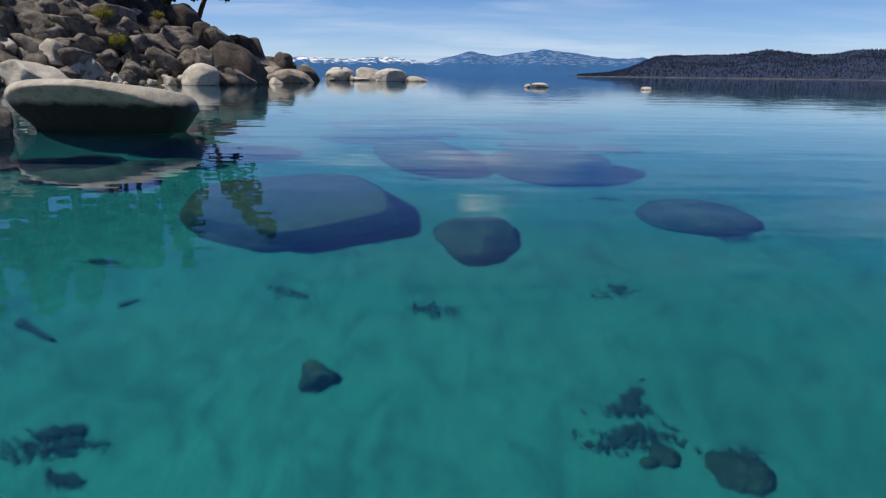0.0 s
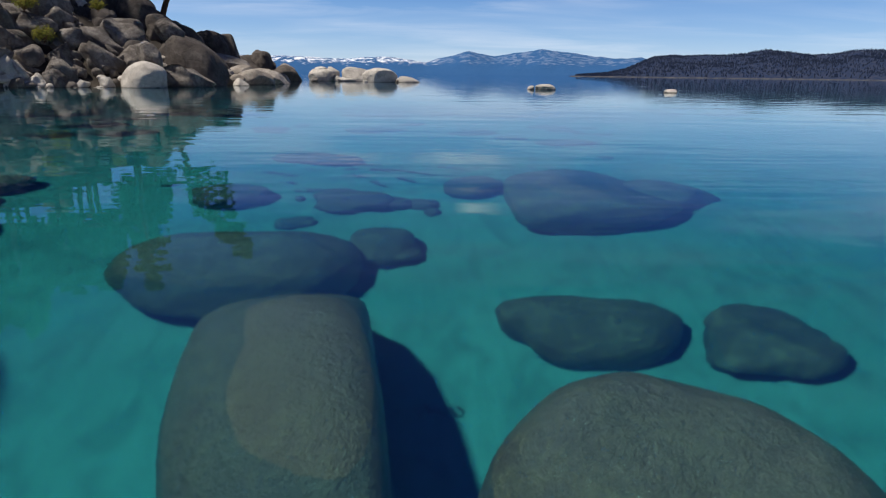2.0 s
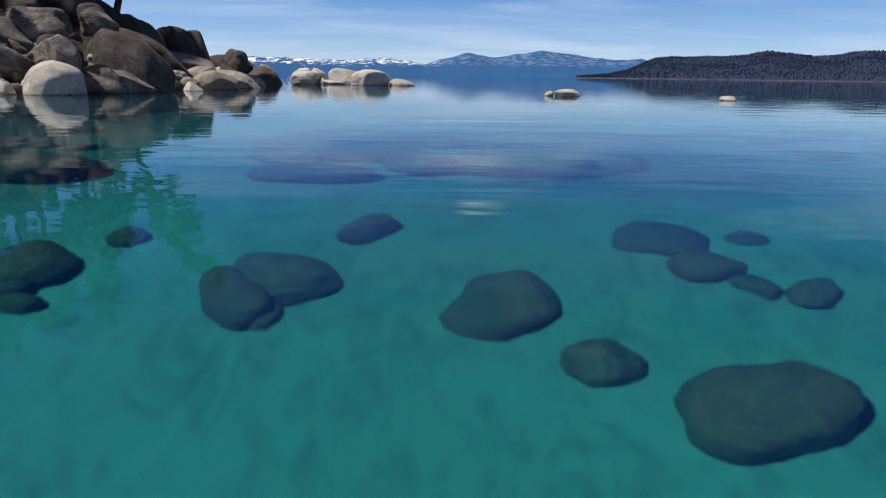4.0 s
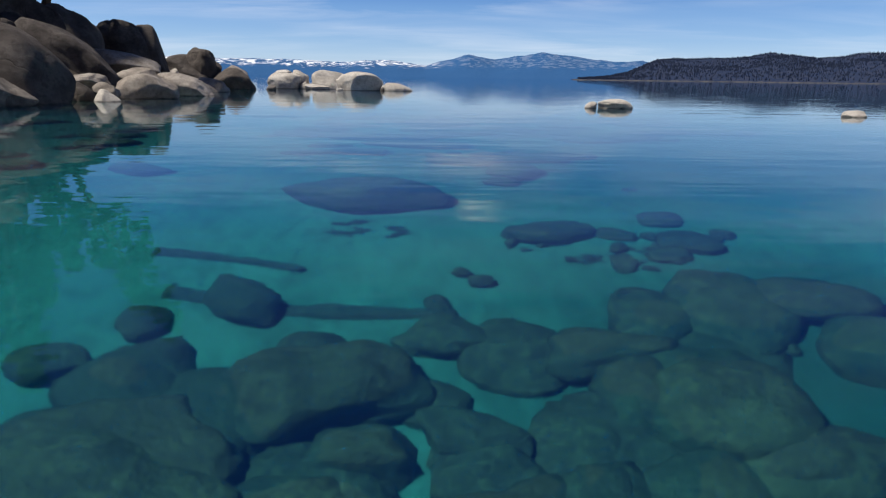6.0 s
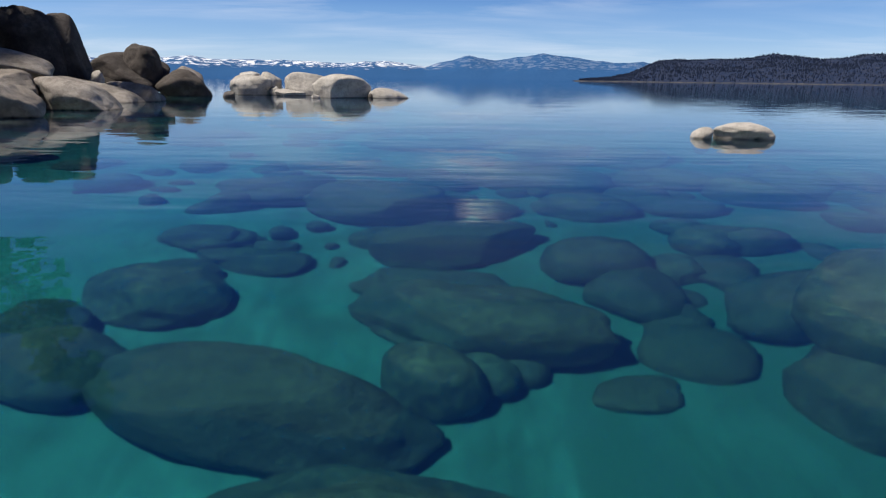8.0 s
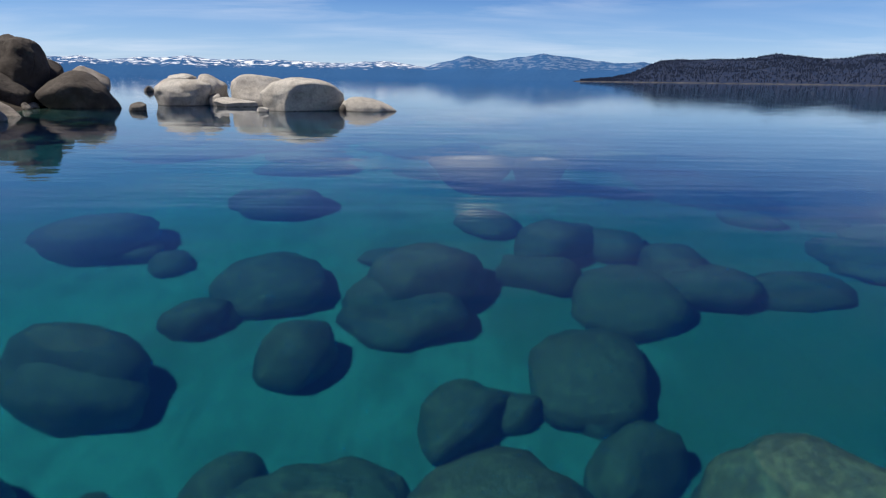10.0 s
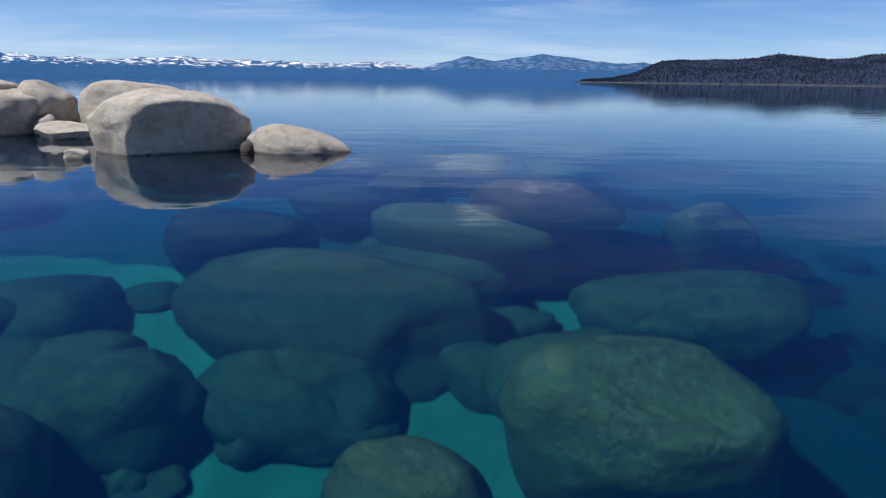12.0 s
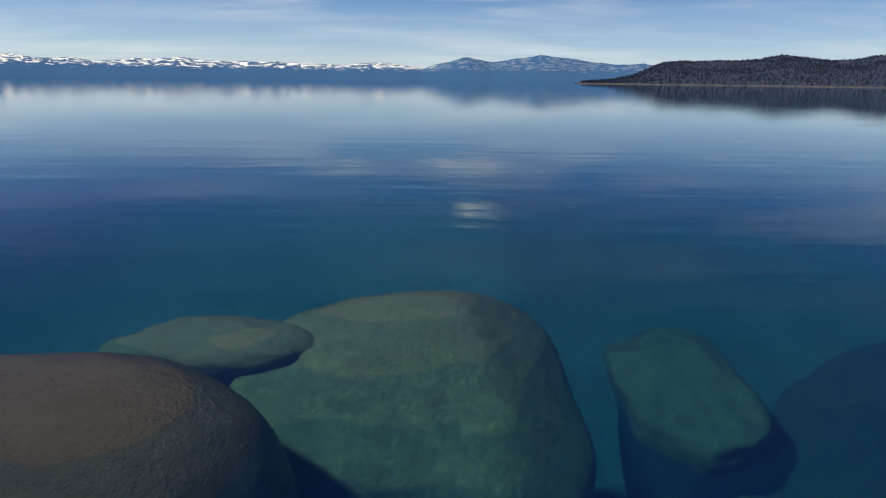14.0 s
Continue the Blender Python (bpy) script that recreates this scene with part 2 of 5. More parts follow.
def hazy_material(name, wood, bare, snow_from, snow):
    """Conifer slopes of a far range, with bare patches and snowfields high up; their blue is painted haze."""
    mat, n = material(name)
    pos = n.add("ShaderNodeNewGeometry")
    sep = n.tree.nodes.new("ShaderNodeSeparateXYZ")
    n.tree.links.new(pos, sep.inputs[0])
    coarse = n.noise(n.scaled(pos, (1, 1, 1.3)), 0.022, 7.0, 0.7)
    fine = n.noise(n.scaled(pos, (1, 1, 1.6)), 0.09, 4.0, 0.6)
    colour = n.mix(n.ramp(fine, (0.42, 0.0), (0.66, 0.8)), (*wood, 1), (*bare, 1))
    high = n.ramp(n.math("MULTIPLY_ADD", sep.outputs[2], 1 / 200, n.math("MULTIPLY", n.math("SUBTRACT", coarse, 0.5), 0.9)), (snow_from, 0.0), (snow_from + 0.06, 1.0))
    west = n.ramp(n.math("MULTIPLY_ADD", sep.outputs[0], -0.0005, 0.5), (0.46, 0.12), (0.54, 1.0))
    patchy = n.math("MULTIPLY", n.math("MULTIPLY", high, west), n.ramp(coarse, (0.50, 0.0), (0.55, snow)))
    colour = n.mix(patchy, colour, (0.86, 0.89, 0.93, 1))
    finish(n, colour, 1.0, spec=0.0)
    return mat


def plain(name, a, b, scale, rough=0.9, bump=0.02, spec=0.2, stretch=(1, 1, 1)):
    mat, n = material(name)
    pos = n.add("ShaderNodeNewGeometry")
    one = n.noise(n.scaled(pos, stretch), scale, 5.0, 0.65)
    two = n.noise(pos, scale * 6, 3.0, 0.6)
    colour = n.mix(n.ramp(one, (0.35, 0.0), (0.65, 1.0)), (*a, 1), (*b, 1))
    colour = n.mix(n.ramp(two, (0.4, 0.3), (0.6, 0.0)), colour, tuple(c * 0.5 for c in a) + (1,))
    finish(n, colour, rough, n.math("ADD", one, n.math("MULTIPLY", two, 0.4)), 0.6, bump, spec)
    return mat


def leaf_material(name, a, b):
    mat, n = material(name)
    tone = n.add("ShaderNodeNewGeometry", 8)
    colour = n.mix(tone, (*a, 1), (*b, 1))
    thin = n.add("ShaderNodeMixShader", i0=0.3, i1=n.add("ShaderNodeBsdfDiffuse", Color=colour), i2=n.add("ShaderNodeBsdfTranslucent", Color=colour))
    n.add("ShaderNodeOutputMaterial", Surface=thin)
    return mat


PALE_GRANITE = granite("pale_granite", (0.79, 0.735, 0.645), (0.57, 0.52, 0.445), 0.22, 0.10)
GREY_GRANITE = granite("grey_granite", (0.38, 0.345, 0.30), (0.06, 0.054, 0.048), 0.6, 0.7, 0.22)
DARK_GRANITE = granite("dark_varnished_granite", (0.14, 0.123, 0.107), (0.026, 0.024, 0.022), 0.75, 0.35, 0.24)
TAN_GRANITE = granite("tan_granite", (0.52, 0.46, 0.39), (0.27, 0.235, 0.195), 0.3, 0.15, 0.10)
# dark up to 0.7 m: shade of an overhang put into the colour
SHADED_GRANITE = granite("shaded_granite", (0.62, 0.58, 0.50), (0.48, 0.44, 0.36), 0.30, 0.1, 0.09, 0.70)
LAKE_GRANITE = granite("lake_granite", (0.42, 0.38, 0.33), (0.28, 0.25, 0.22), 0.4, 0.05, 0.11)
BROWN_GRANITE = granite("brown_algae_granite", (0.42, 0.38, 0.33), (0.28, 0.25, 0.22), 0.4, 0.05, 0.16, 0.0, 0.88)
GROUND = ground_material()
WATER = water_material()
LAYER = layer_material()
DEEP = deep_material()
# the air's blue haze is put into the next three colours
HAZY_FAR_RANGE = hazy_material("hazy_far_range", (0.034, 0.105, 0.25), (0.048, 0.128, 0.275), 0.345, 1.0)
HAZY_NEAR_RANGE = hazy_material("hazy_peninsula", (0.024, 0.038, 0.080), (0.055, 0.060, 0.088), 0.40, 0.3)
HAZY_WOOD = leaf_material("hazy_conifers", (0.022, 0.036, 0.080), (0.060, 0.075, 0.115))
BARK = plain("pine_bark", (0.12, 0.07, 0.045), (0.22, 0.13, 0.085), 7.0, 0.95, 0.03, 0.1, (1, 1, 0.25))
SNAG = plain("sunken_wood", (0.10, 0.09, 0.06), (0.17, 0.15, 0.10), 6.0, 0.95, 0.02, 0.1)
NEEDLES = leaf_material("pine_needles", (0.025, 0.05, 0.015), (0.07, 0.11, 0.03))
BRUSH = leaf_material("manzanita_leaves", (0.16, 0.17, 0.035), (0.33, 0.30, 0.07))
SNOW = plain("old_snow", (0.78, 0.80, 0.84), (0.88, 0.89, 0.91), 2.0, 0.7, 0.03, 0.2)
DEBRIS = plain("pine_litter", (0.09, 0.08, 0.055), (0.17, 0.15, 0.10), 5.0, 0.95, 0.02, 0.1)
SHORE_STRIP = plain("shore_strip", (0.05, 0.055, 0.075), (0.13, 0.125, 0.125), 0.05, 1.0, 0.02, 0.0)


# ---- shaping helpers ----
def mesh_object(name, verts, faces, mat, parent=None, smooth=True, label=""):
    me = bpy.data.meshes.new(name)
    me.from_pydata([tuple(v) for v in verts], [], faces)
    me.materials.append(mat)
    if smooth:
        me.polygons.foreach_set("use_smooth", [True] * len(me.polygons))
    ob = new(name, me)
    if parent is not None:
        ob.parent = parent
    if label:
        ob["label"] = label
    return ob


def ico(level):
    bm = bmesh.new()
    bmesh.ops.create_icosphere(bm, subdivisions=level, radius=1.0)
    verts = np.array([v.co[:] for v in bm.verts])
    faces = [tuple(v.index for v in f.verts) for f in bm.faces]
    bm.free()
    return verts / np.linalg.norm(verts, axis=1)[:, None], faces


ICO = {level: ico(level) for level in (2, 3, 4, 5)}


def worn(d, soft):
    """How far a point stands out of a flattened side, with the edge of that side rounded off."""
    return 0.5 * (d + np.sqrt(d * d + soft))


def boulder_shape(level, seed, square=2.5, facets=7, rough=0.07, cut=0.85, crag=1.0, faces_cut=()):
    """A rounded granite block of unit size: a soft box, worn flat on some sides, and dented."""
    rng = random.Random(seed)
    n, faces = ICO[level]
    p = n / (np.abs(n) ** square).sum(axis=1)[:, None] ** (1 / square)
    for _ in range(facets):
        m = np.array([rng.gauss(0, 1), rng.gauss(0, 1), rng.gauss(0, 0.7)])
        m /= np.linalg.norm(m)
        over = worn(p @ m - rng.uniform(0.72 if cut < 0.9 else 0.58, 0.92) * (0.84 if cut > 0.95 else 1.0), 0.004 if cut < 0.95 else 0.0002)
        p = p - np.outer(over * cut, m)
    for mx, my, mz, d in faces_cut:
        m = np.array([mx, my, mz]) / math.sqrt(mx * mx + my * my + mz * mz)
        p = p - np.outer(worn(p @ m - d, 0.004) * 0.95, m)
    off = Vector((rng.uniform(-50, 50), rng.uniform(-50, 50), rng.uniform(-50, 50)))
    bulge = np.array([noise.noise(Vector(v) * 0.9 + off) * 1.6 + noise.noise(Vector(v) * 2.3 - off) * 0.6 * crag + noise.noise(Vector(v) * 5.2 + off) * 0.18 * crag + noise.noise(Vector(v) * 11.0 - off) * 0.08 * crag for v in p])
    return p + n * (bulge * rough)[:, None], faces


def turned(p, rot):
    c, s = math.cos(radians(rot)), math.sin(radians(rot))
    return np.stack([p[:, 0] * c - p[:, 1] * s, p[:, 0] * s + p[:, 1] * c, p[:, 2]], 1)


def boulder(x, y, z, a, b, h, rot=0.0, level=4, mat=None, name="boulder", label="rounded granite boulder lying on the sandy lake bed", group="boulders under water", square=2.3, facets=7, rough=0.15, tilt=0.0, sink=0.25, cut=0.85, crag=1.0, faces_cut=()):
    """A boulder whose foot is at height z and whose top is h above it; a and b are its half widths."""
    p, faces = boulder_shape(level, int(abs(x * 131 + y * 57 + a * 91) * 10), square, facets, rough, cut, crag, faces_cut)
    top, low = p[:, 2].max(), -p[:, 2].min()
    sunk = group == "boulders under water"
    down = max(h * (0.25 + sink), z + h * 0.25 - ground_z(x, y) + 0.25) if sunk else h * (0.25 + sink)
    up = np.where(p[:, 2] > 0, p[:, 2] / top * h * 0.75, p[:, 2] / low * down)
    wide = np.abs(p[:, :2]).max(axis=0)
    tuck = 0.14 * min(1.0, max(0.0, down / a - 0.8)) if sunk else 0.0
    under = np.clip(-up / (1.1 * a), 0, 1)
    spread = 1 - tuck * under * under * (3 - 2 * under)
    p = np.stack([p[:, 0] / wide[0] * a * spread, p[:, 1] / wide[1] * b * spread, up + p[:, 0] * a * tilt], 1)
    ob = mesh_object(name, turned(p, rot), faces, mat or LAKE_GRANITE)
    ob.location = (x, y, z + h * 0.25)
    return tagged(ob, label, "boulder", group)


def island_rock(x, y, a, b, h, rot=0.0, depth=5.0, level=5, mat=None, label="pale granite boulder standing in the lake", square=2.6, facets=9, rough=0.08, cuts=(), tilt=0.0, low=0.0, undercut=1.0, belly=0.2):
    """A boulder that stands on the lake bed and rises h above the water; a and b are its half widths at the waterline."""
    p, faces = boulder_shape(level, int(abs(x * 77 + y * 31 + h * 57) * 10), square, facets, rough, 0.92, 1.3, cuts)
    top, foot = p[:, 2].max(), -p[:, 2].min()
    depth = max(depth, -ground_z(x, y))
    wide = np.abs(p[:, :2]).max(axis=0)
    up = np.where(p[:, 2] > 0, p[:, 2] / top * h * (1 - belly), p[:, 2] / foot * (depth + h * belly + 0.3))
    inward = np.clip(-up / 0.9, 0, 1)
    spread = 1 - (1 - undercut) * inward * inward * (3 - 2 * inward)
    p = np.stack([p[:, 0] / wide[0] * a * spread, p[:, 1] / wide[1] * b * spread, up + p[:, 0] * a * tilt], 1)
    ob = mesh_object("boulder", turned(p, rot), faces, mat or PALE_GRANITE)
    ob.location = (x, y, low + h * belly)
    return tagged(ob, label, "boulder", "boulders above water")


# ---- the ground: lake bed and headland in one sheet ----
SHORE_Y = (-90, -60, -30, 0, 10, 16, 20, 25, 30, 36, 40, 53, 65, 77, 83, 87, 92, 100, 130)
SHORE_X = (-150, -110, -78, -52, -41, -34, -30, -24.5, -24, -24, -23.5, -26, -27, -28.5, -31, -36, -48, -70, -160)
BED_Y = (-400, -60, -20, 10, 25, 45, 60, 70, 80, 95, 140, 400, 4000)
BED_Z = (-6.0, -4.2, -4.3, -4.6, -5.0, -5.6, -6.2, -7.2, -9.0, -12.5, -19.0, -30.0, -60.0)


def inland(x, y):
    """Metres from the shoreline, positive on land."""
    return min(float(np.interp(y, SHORE_Y, SHORE_X)) - x, (90 - y) * 1.1 + max(0.0, -35 - x) * 0.25) * 0.9


def ground_z(x, y):
    s = inland(x, y)
    bed = float(np.interp(y, BED_Y, BED_Z)) - 0.45 * max(0.0, x - 5.5) * min(1.0, max(0.0, (y - 40) / 8)) ** 2 if x < 60 else float(np.interp(y, BED_Y, BED_Z)) - 15.0
    if s < 0:
        return max(bed, -0.5 + s * 0.85)
    crest = 0.58 * s if s < 26 else 15 + 0.25 * (s - 26)
    return -0.5 + crest * (0.55 + 0.45 * min(1.0, max(0.0, (88 - y) / 30)))


def axis(lo, hi, step, far):
    near = list(np.arange(lo, hi + step, step))
    out, d = [], step
    while (out[-1] if out else 0) < far:
        d *= 1.35
        out.append((out[-1] if out else 0) + d)
    return [lo - v for v in reversed(out)] + near + [hi + v for v in out]


def build_ground():
    xs, ys = axis(-75, 30, 0.6, 4800), axis(-60, 130, 0.75, 4800)
    verts = []
    for y in ys:
        for x in xs:
            z = ground_z(x, y)
            if -75 < x < 30 and -60 < y < 130:
                z += 0.10 * noise.noise(Vector((x * 0.45, y * 0.3, 1))) + 0.035 * noise.noise(Vector((x * 1.5, y * 1.1, 5)))
                if z > 0.2:
                    z += 0.5 * noise.noise(Vector((x * 0.35, y * 0.35, 9)))
            verts.append((x, y, z))
    w = len(xs)
    faces = [(j * w + i, j * w + i + 1, (j + 1) * w + i + 1, (j + 1) * w + i) for j in range(len(ys) - 1) for i in range(w - 1)]
    tagged(mesh_object("ground", verts, faces, GROUND), "rippled pale sand lake bed rising into a soil-covered headland", "ground", kind="structure")


build_ground()


def flat_sheet(name, z, mat, label):
    r = 4900.0
    ob = mesh_object(name, [(-r, -r, z), (r, -r, z), (r, r, z), (-r, r, z)], [(0, 1, 2, 3)], mat, smooth=False)
    ob.visible_shadow = False
    return tagged(ob, label, "water", kind="structure")


flat_sheet("water", 0.0, WATER, "clear, nearly still blue-green lake water")


def depth_sheet(depth, seed):
    """A gently uneven slice of the lake's depth, so that no rock shows a level line."""
    xs, ys = axis(-34, 26, 0.8, 4800), axis(-52, 112, 0.8, 4800)
    verts = []
    for y in ys:
        for x in xs:
            near = -34 <= x <= 26 and -52 <= y <= 112
            lift = 0.20 * noise.noise(Vector((x * 0.5, y * 0.5, seed * 7.3))) + 0.12 * noise.noise(Vector((x * 1.3, y * 1.3, seed * 3.1))) if near else 0.0
            verts.append((x, y, -depth + lift))
    w = len(xs)
    faces = [(j * w + i, j * w + i + 1, (j + 1) * w + i + 1, (j + 1) * w + i) for j in range(len(ys) - 1) for i in range(w - 1)]
    ob = mesh_object("water", verts, faces, LAYER)
    ob.visible_shadow = False
    return tagged(ob, "clear lake water below the surface", "water", kind="structure")


for slice_depth in (0.8, 1.6, 2.3, 2.9, 3.5, 4.05, 5.1):
    depth_sheet(slice_depth, slice_depth)

flat_sheet("water", -6.9, DEEP, "deep blue lake water below clear sight")

# ---- far shores ----
FAR_AZ = (-180, -120, -60, -45, -39, -34.2, -32.8, -31.7, -30.6, -29.1, -27.5, -25.5, -23.6, -22.5, -21.1, -19.6, -18.4, -16.1, -14.2, -12.2, -10.2, -8.9, -7.7, -6.1, -3.0, -0.4, 1.7, 3.5, 5.9, 7.5, 10.5, 13.1, 15.1, 16.6, 19.5, 19.4, 24.4, 45, 90, 180)
FAR_EL = (1.6, 2.2, 2.0, 1.9, 2.1, 1.64, 1.69, 1.55, 1.41, 1.55, 1.23, 1.52, 1.47, 1.64, 1.78, 1.57, 1.45, 1.45, 1.44, 1.54, 1.47, 1.29, 1.31, 1.54, 1.54, 1.16, 1.71, 2.20, 1.71, 1.98, 2.32, 2.03, 1.74, 1.54, 1.86, 1.75, 1.8, 1.5, 1.8, 1.6)
NEAR_AZ = (13.2, 16.5, 18.1, 19.3, 20.6, 22.3, 26.3, 27.9, 29.6, 31.2, 32.8, 34.7, 36.0, 37.0, 42, 55)
NEAR_EL = (0.04, 0.33, 0.64, 1.23, 1.80, 1.85, 1.94, 2.03, 2.33, 2.18, 1.87, 1.90, 2.22, 2.25, 1.8, 0.0)


def range_mesh(name, az0, az1, steps, near, far, azs, els, mat, label, wild):
    """Hills between two distances from the middle of the lake, whose skyline stands at the given elevations."""
    rows = 16
    verts = []
    for i in range(steps + 1):
        az = az0 + (az1 - az0) * i / steps
        el = float(np.interp(az, azs, els))
        for j in range(rows):
            k = j / (rows - 1)
            d = near + (far - near) * k
            x, y = math.sin(radians(az)) * d, 20 + math.cos(radians(az)) * d
            rise = min(1.0, k / 0.72) ** 0.85 * (1.0 if k < 0.75 else 1 - (k - 0.75) * 1.2)
            z = far * 0.9 * math.tan(radians(el)) * rise
            spur = noise.noise(Vector((x * wild, y * wild, 3))) + 0.5 * noise.noise(Vector((x * wild * 2.3, y * wild * 2.3, 7))) + 0.25 * noise.noise(Vector((x * wild * 5, y * wild * 5, 2)))
            z *= 1 + 0.34 * spur * (1 - k) + 0.05 * spur
            verts.append((x, y, max(z, 0.3) if j else -3.0))
    faces = [(i * rows + j, (i + 1) * rows + j, (i + 1) * rows + j + 1, i * rows + j + 1) for i in range(steps) for j in range(rows - 1)]
    return tagged(mesh_object(name, verts, faces, mat), label, "mountains", kind="structure")


range_mesh("backdrop", -180, 180, 900, 3300, 4300, FAR_AZ, FAR_EL, HAZY_FAR_RANGE, "far wooded mountains, haze painted in as blue, with snow on the crests", 0.004)
range_mesh("backdrop", 13.2, 55, 260, 1500, 2300, NEAR_AZ, NEAR_EL, HAZY_NEAR_RANGE, "dark pine-covered peninsula across the lake", 0.006)


def far_woods():
    """Conifers of the peninsula, thousands of slim cones."""
    rng = random.Random(5)
    verts, faces = [], []
    while len(verts) < 7 * 9500:
        az = rng.uniform(13.8, 40)
        k = rng.random() ** 0.8 * 0.8 + 0.03
        d = 1500 + 800 * k
        el = float(np.interp(az, NEAR_AZ, NEAR_EL))
        x, y = math.sin(radians(az)) * d, 20 + math.cos(radians(az)) * d
        rise = min(1.0, k / 0.72) ** 0.85 * (1.0 if k < 0.75 else 1 - (k - 0.75) * 1.2)
        spur = noise.noise(Vector((x * 0.006, y * 0.006, 3))) + 0.5 * noise.noise(Vector((x * 0.0138, y * 0.0138, 7))) + 0.25 * noise.noise(Vector((x * 0.03, y * 0.03, 2)))
        z = 2300 * 0.9 * math.tan(radians(el)) * rise * (1 + 0.30 * spur * (1 - k) + 0.035 * spur)
        if noise.noise(Vector((x * 0.02, y * 0.02, 4))) < -0.32 and rng.random() < 0.8:
            continue
        h, r, o, turn = rng.uniform(2.5, 6.5), rng.uniform(1.2, 2.4), len(verts), rng.random() * 6
        verts += [(x + r * math.cos(turn + 1.047 * i), y + r * math.sin(turn + 1.047 * i), z - 2) for i in range(6)] + [(x, y, z + h)]
        faces += [(o + i, o + (i + 1) % 6, o + 6) for i in range(6)]
    tagged(mesh_object("forest", verts, faces, HAZY_WOOD, smooth=False), "dark conifer forest covering the far peninsula", "forest", kind="stuff")


far_woods()


def shore_strip():
    """The pale strip of bare rock along the peninsula's waterline."""
    verts = []
    for i in range(241):
        az = 13.4 + 40 * i / 240
        for d, z in ((1490, -1.0), (1496, 0.8 + 0.6 * noise.noise(Vector((az * 3, 0, 0)))), (1506, 1.8 + 1.2 * noise.noise(Vector((az * 3, 1, 0)))), (1512, 1.0)):
            verts.append((math.sin(radians(az)) * d, 20 + math.cos(radians(az)) * d, z))
    faces = [(i * 4 + j, i * 4 + 4 + j, i * 4 + 5 + j, i * 4 + 1 + j) for i in range(240) for j in range(3)]
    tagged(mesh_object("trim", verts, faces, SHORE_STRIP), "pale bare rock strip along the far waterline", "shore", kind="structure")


shore_strip()

# ---- the rock islands ----
island_rock(-21.4, 83.0, 2.75, 2.4, 2.35, 8, 6.5, label="pale rounded granite boulder under two split slabs", undercut=0.93, belly=0.30, square=2.4)
boulder(-21.6, 83.0, 2.15, 1.25, 1.1, 0.55, 5, 4, PALE_GRANITE, label="thin granite slab lying on a pale boulder", group="boulders above water", square=3.2)
boulder(-19.3, 83.6, 0.75, 1.3, 1.5, 1.75, -12, 4, PALE_GRANITE, label="split granite slab leaning on a pale boulder", group="boulders above water", square=3.0, tilt=-0.32)
boulder(-18.6, 82.2, -0.3, 0.6, 0.7, 1.35, 0, 4, PALE_GRANITE, label="small granite block at the foot of a boulder", group="boulders above water")
island_rock(-14.9, 85.2, 3.3, 3.0, 2.6, -10, 6.5, label="long pale granite boulder behind a larger block", facets=6, tilt=-0.10)
island_rock(-16.6, 80.9, 1.95, 1.35, 0.78, 4, 6.0, label="low flat pale granite rock just above the water")
island_rock(-9.7, 75.9, 3.25, 2.9, 2.5, 0, 6.5, label="large blocky pale granite boulder with a dark waterline", square=2.05, facets=4, cuts=((0.60, -0.78, -0.12, 0.40), (-0.5, -0.85, 0.2, 0.76)), undercut=0.94, belly=0.26, tilt=-0.03)
island_rock(-12.2, 73.2, 0.5, 0.4, 0.36, 0, 6.0, 4, label="small pale stone beside a large boulder")
island_rock(-6.5, 75.6, 0.32, 0.4, 0.55, 0, 6.0, 4, GREY_GRANITE, label="small dark stone wedged between two boulders")
island_rock(-4.5, 76.2, 2.3, 1.5, 1.0, 0, 6.5, label="low sloping pale granite rock with a wet rim", tilt=-0.19, square=1.9, facets=3, belly=0.05)
island_rock(-7.2, 84.3, 0.95, 0.6, 0.5, 6, 7.0, 4, label="small pale stone barely above the water", tilt=-0.1)
island_rock(-6.3, 83.0, 1.3, 0.65, 0.36, 0, 7.0, 4, label="flat pale stone awash at the waterline", tilt=-0.1)
island_rock(10.9, 32.4, 0.46, 0.55, 0.44, 0, 5.0, 4, label="split end of a low pale granite rock", tilt=0.2, square=2.1)
island_rock(12.6, 32.7, 1.26, 0.92, 0.62, 0, 5.0, 5, label="low rounded pale granite rock with a split end", tilt=-0.04)
island_rock(24.1, 25.4, 0.65, 0.52, 0.36, 0, 5.0, 4, label="small pale stone alone in open water")
island_rock(-21.0, 72.9, 0.68, 0.5, 0.66, 0, 6.0, 4, GREY_GRANITE, label="small dark pointed stone in open water", tilt=0.3)
island_rock(-43.5, 124.0, 1.0, 0.8, 0.95, 0, 9.0, 4, GREY_GRANITE, label="small dark stone far out in the water")
island_rock(-9.9, -31.4, 2.35, 1.6, 1.30, -3, 4.2, 5, SHADED_GRANITE, "broad flat-topped granite boulder with a dark overhanging flank", square=2.0, facets=1, rough=0.025, tilt=-0.07, undercut=0.72, belly=0.52, cuts=((0.05, -0.86, -0.5, 0.42), (0.0, 0.34, 0.94, 0.50)))
island_rock(-11.5, -33.6, 0.8, 0.6, 0.72, 0, 4.2, 4, GREY_GRANITE, "dark boulder beside a broad flat-topped one")
island_rock(-39.0, 10.8, 3.3, 2.6, 2.3, -6, 3.0, 5, PALE_GRANITE, "smooth pale granite boulder at the foot of the headland", tilt=-0.08)

# ---- boulders of the headland, the large ones first ----
HEAD = dict(mat=GREY_GRANITE, group="boulders of the headland", square=2.4, facets=22, rough=0.08, sink=0.5, cut=0.99, crag=2.2)


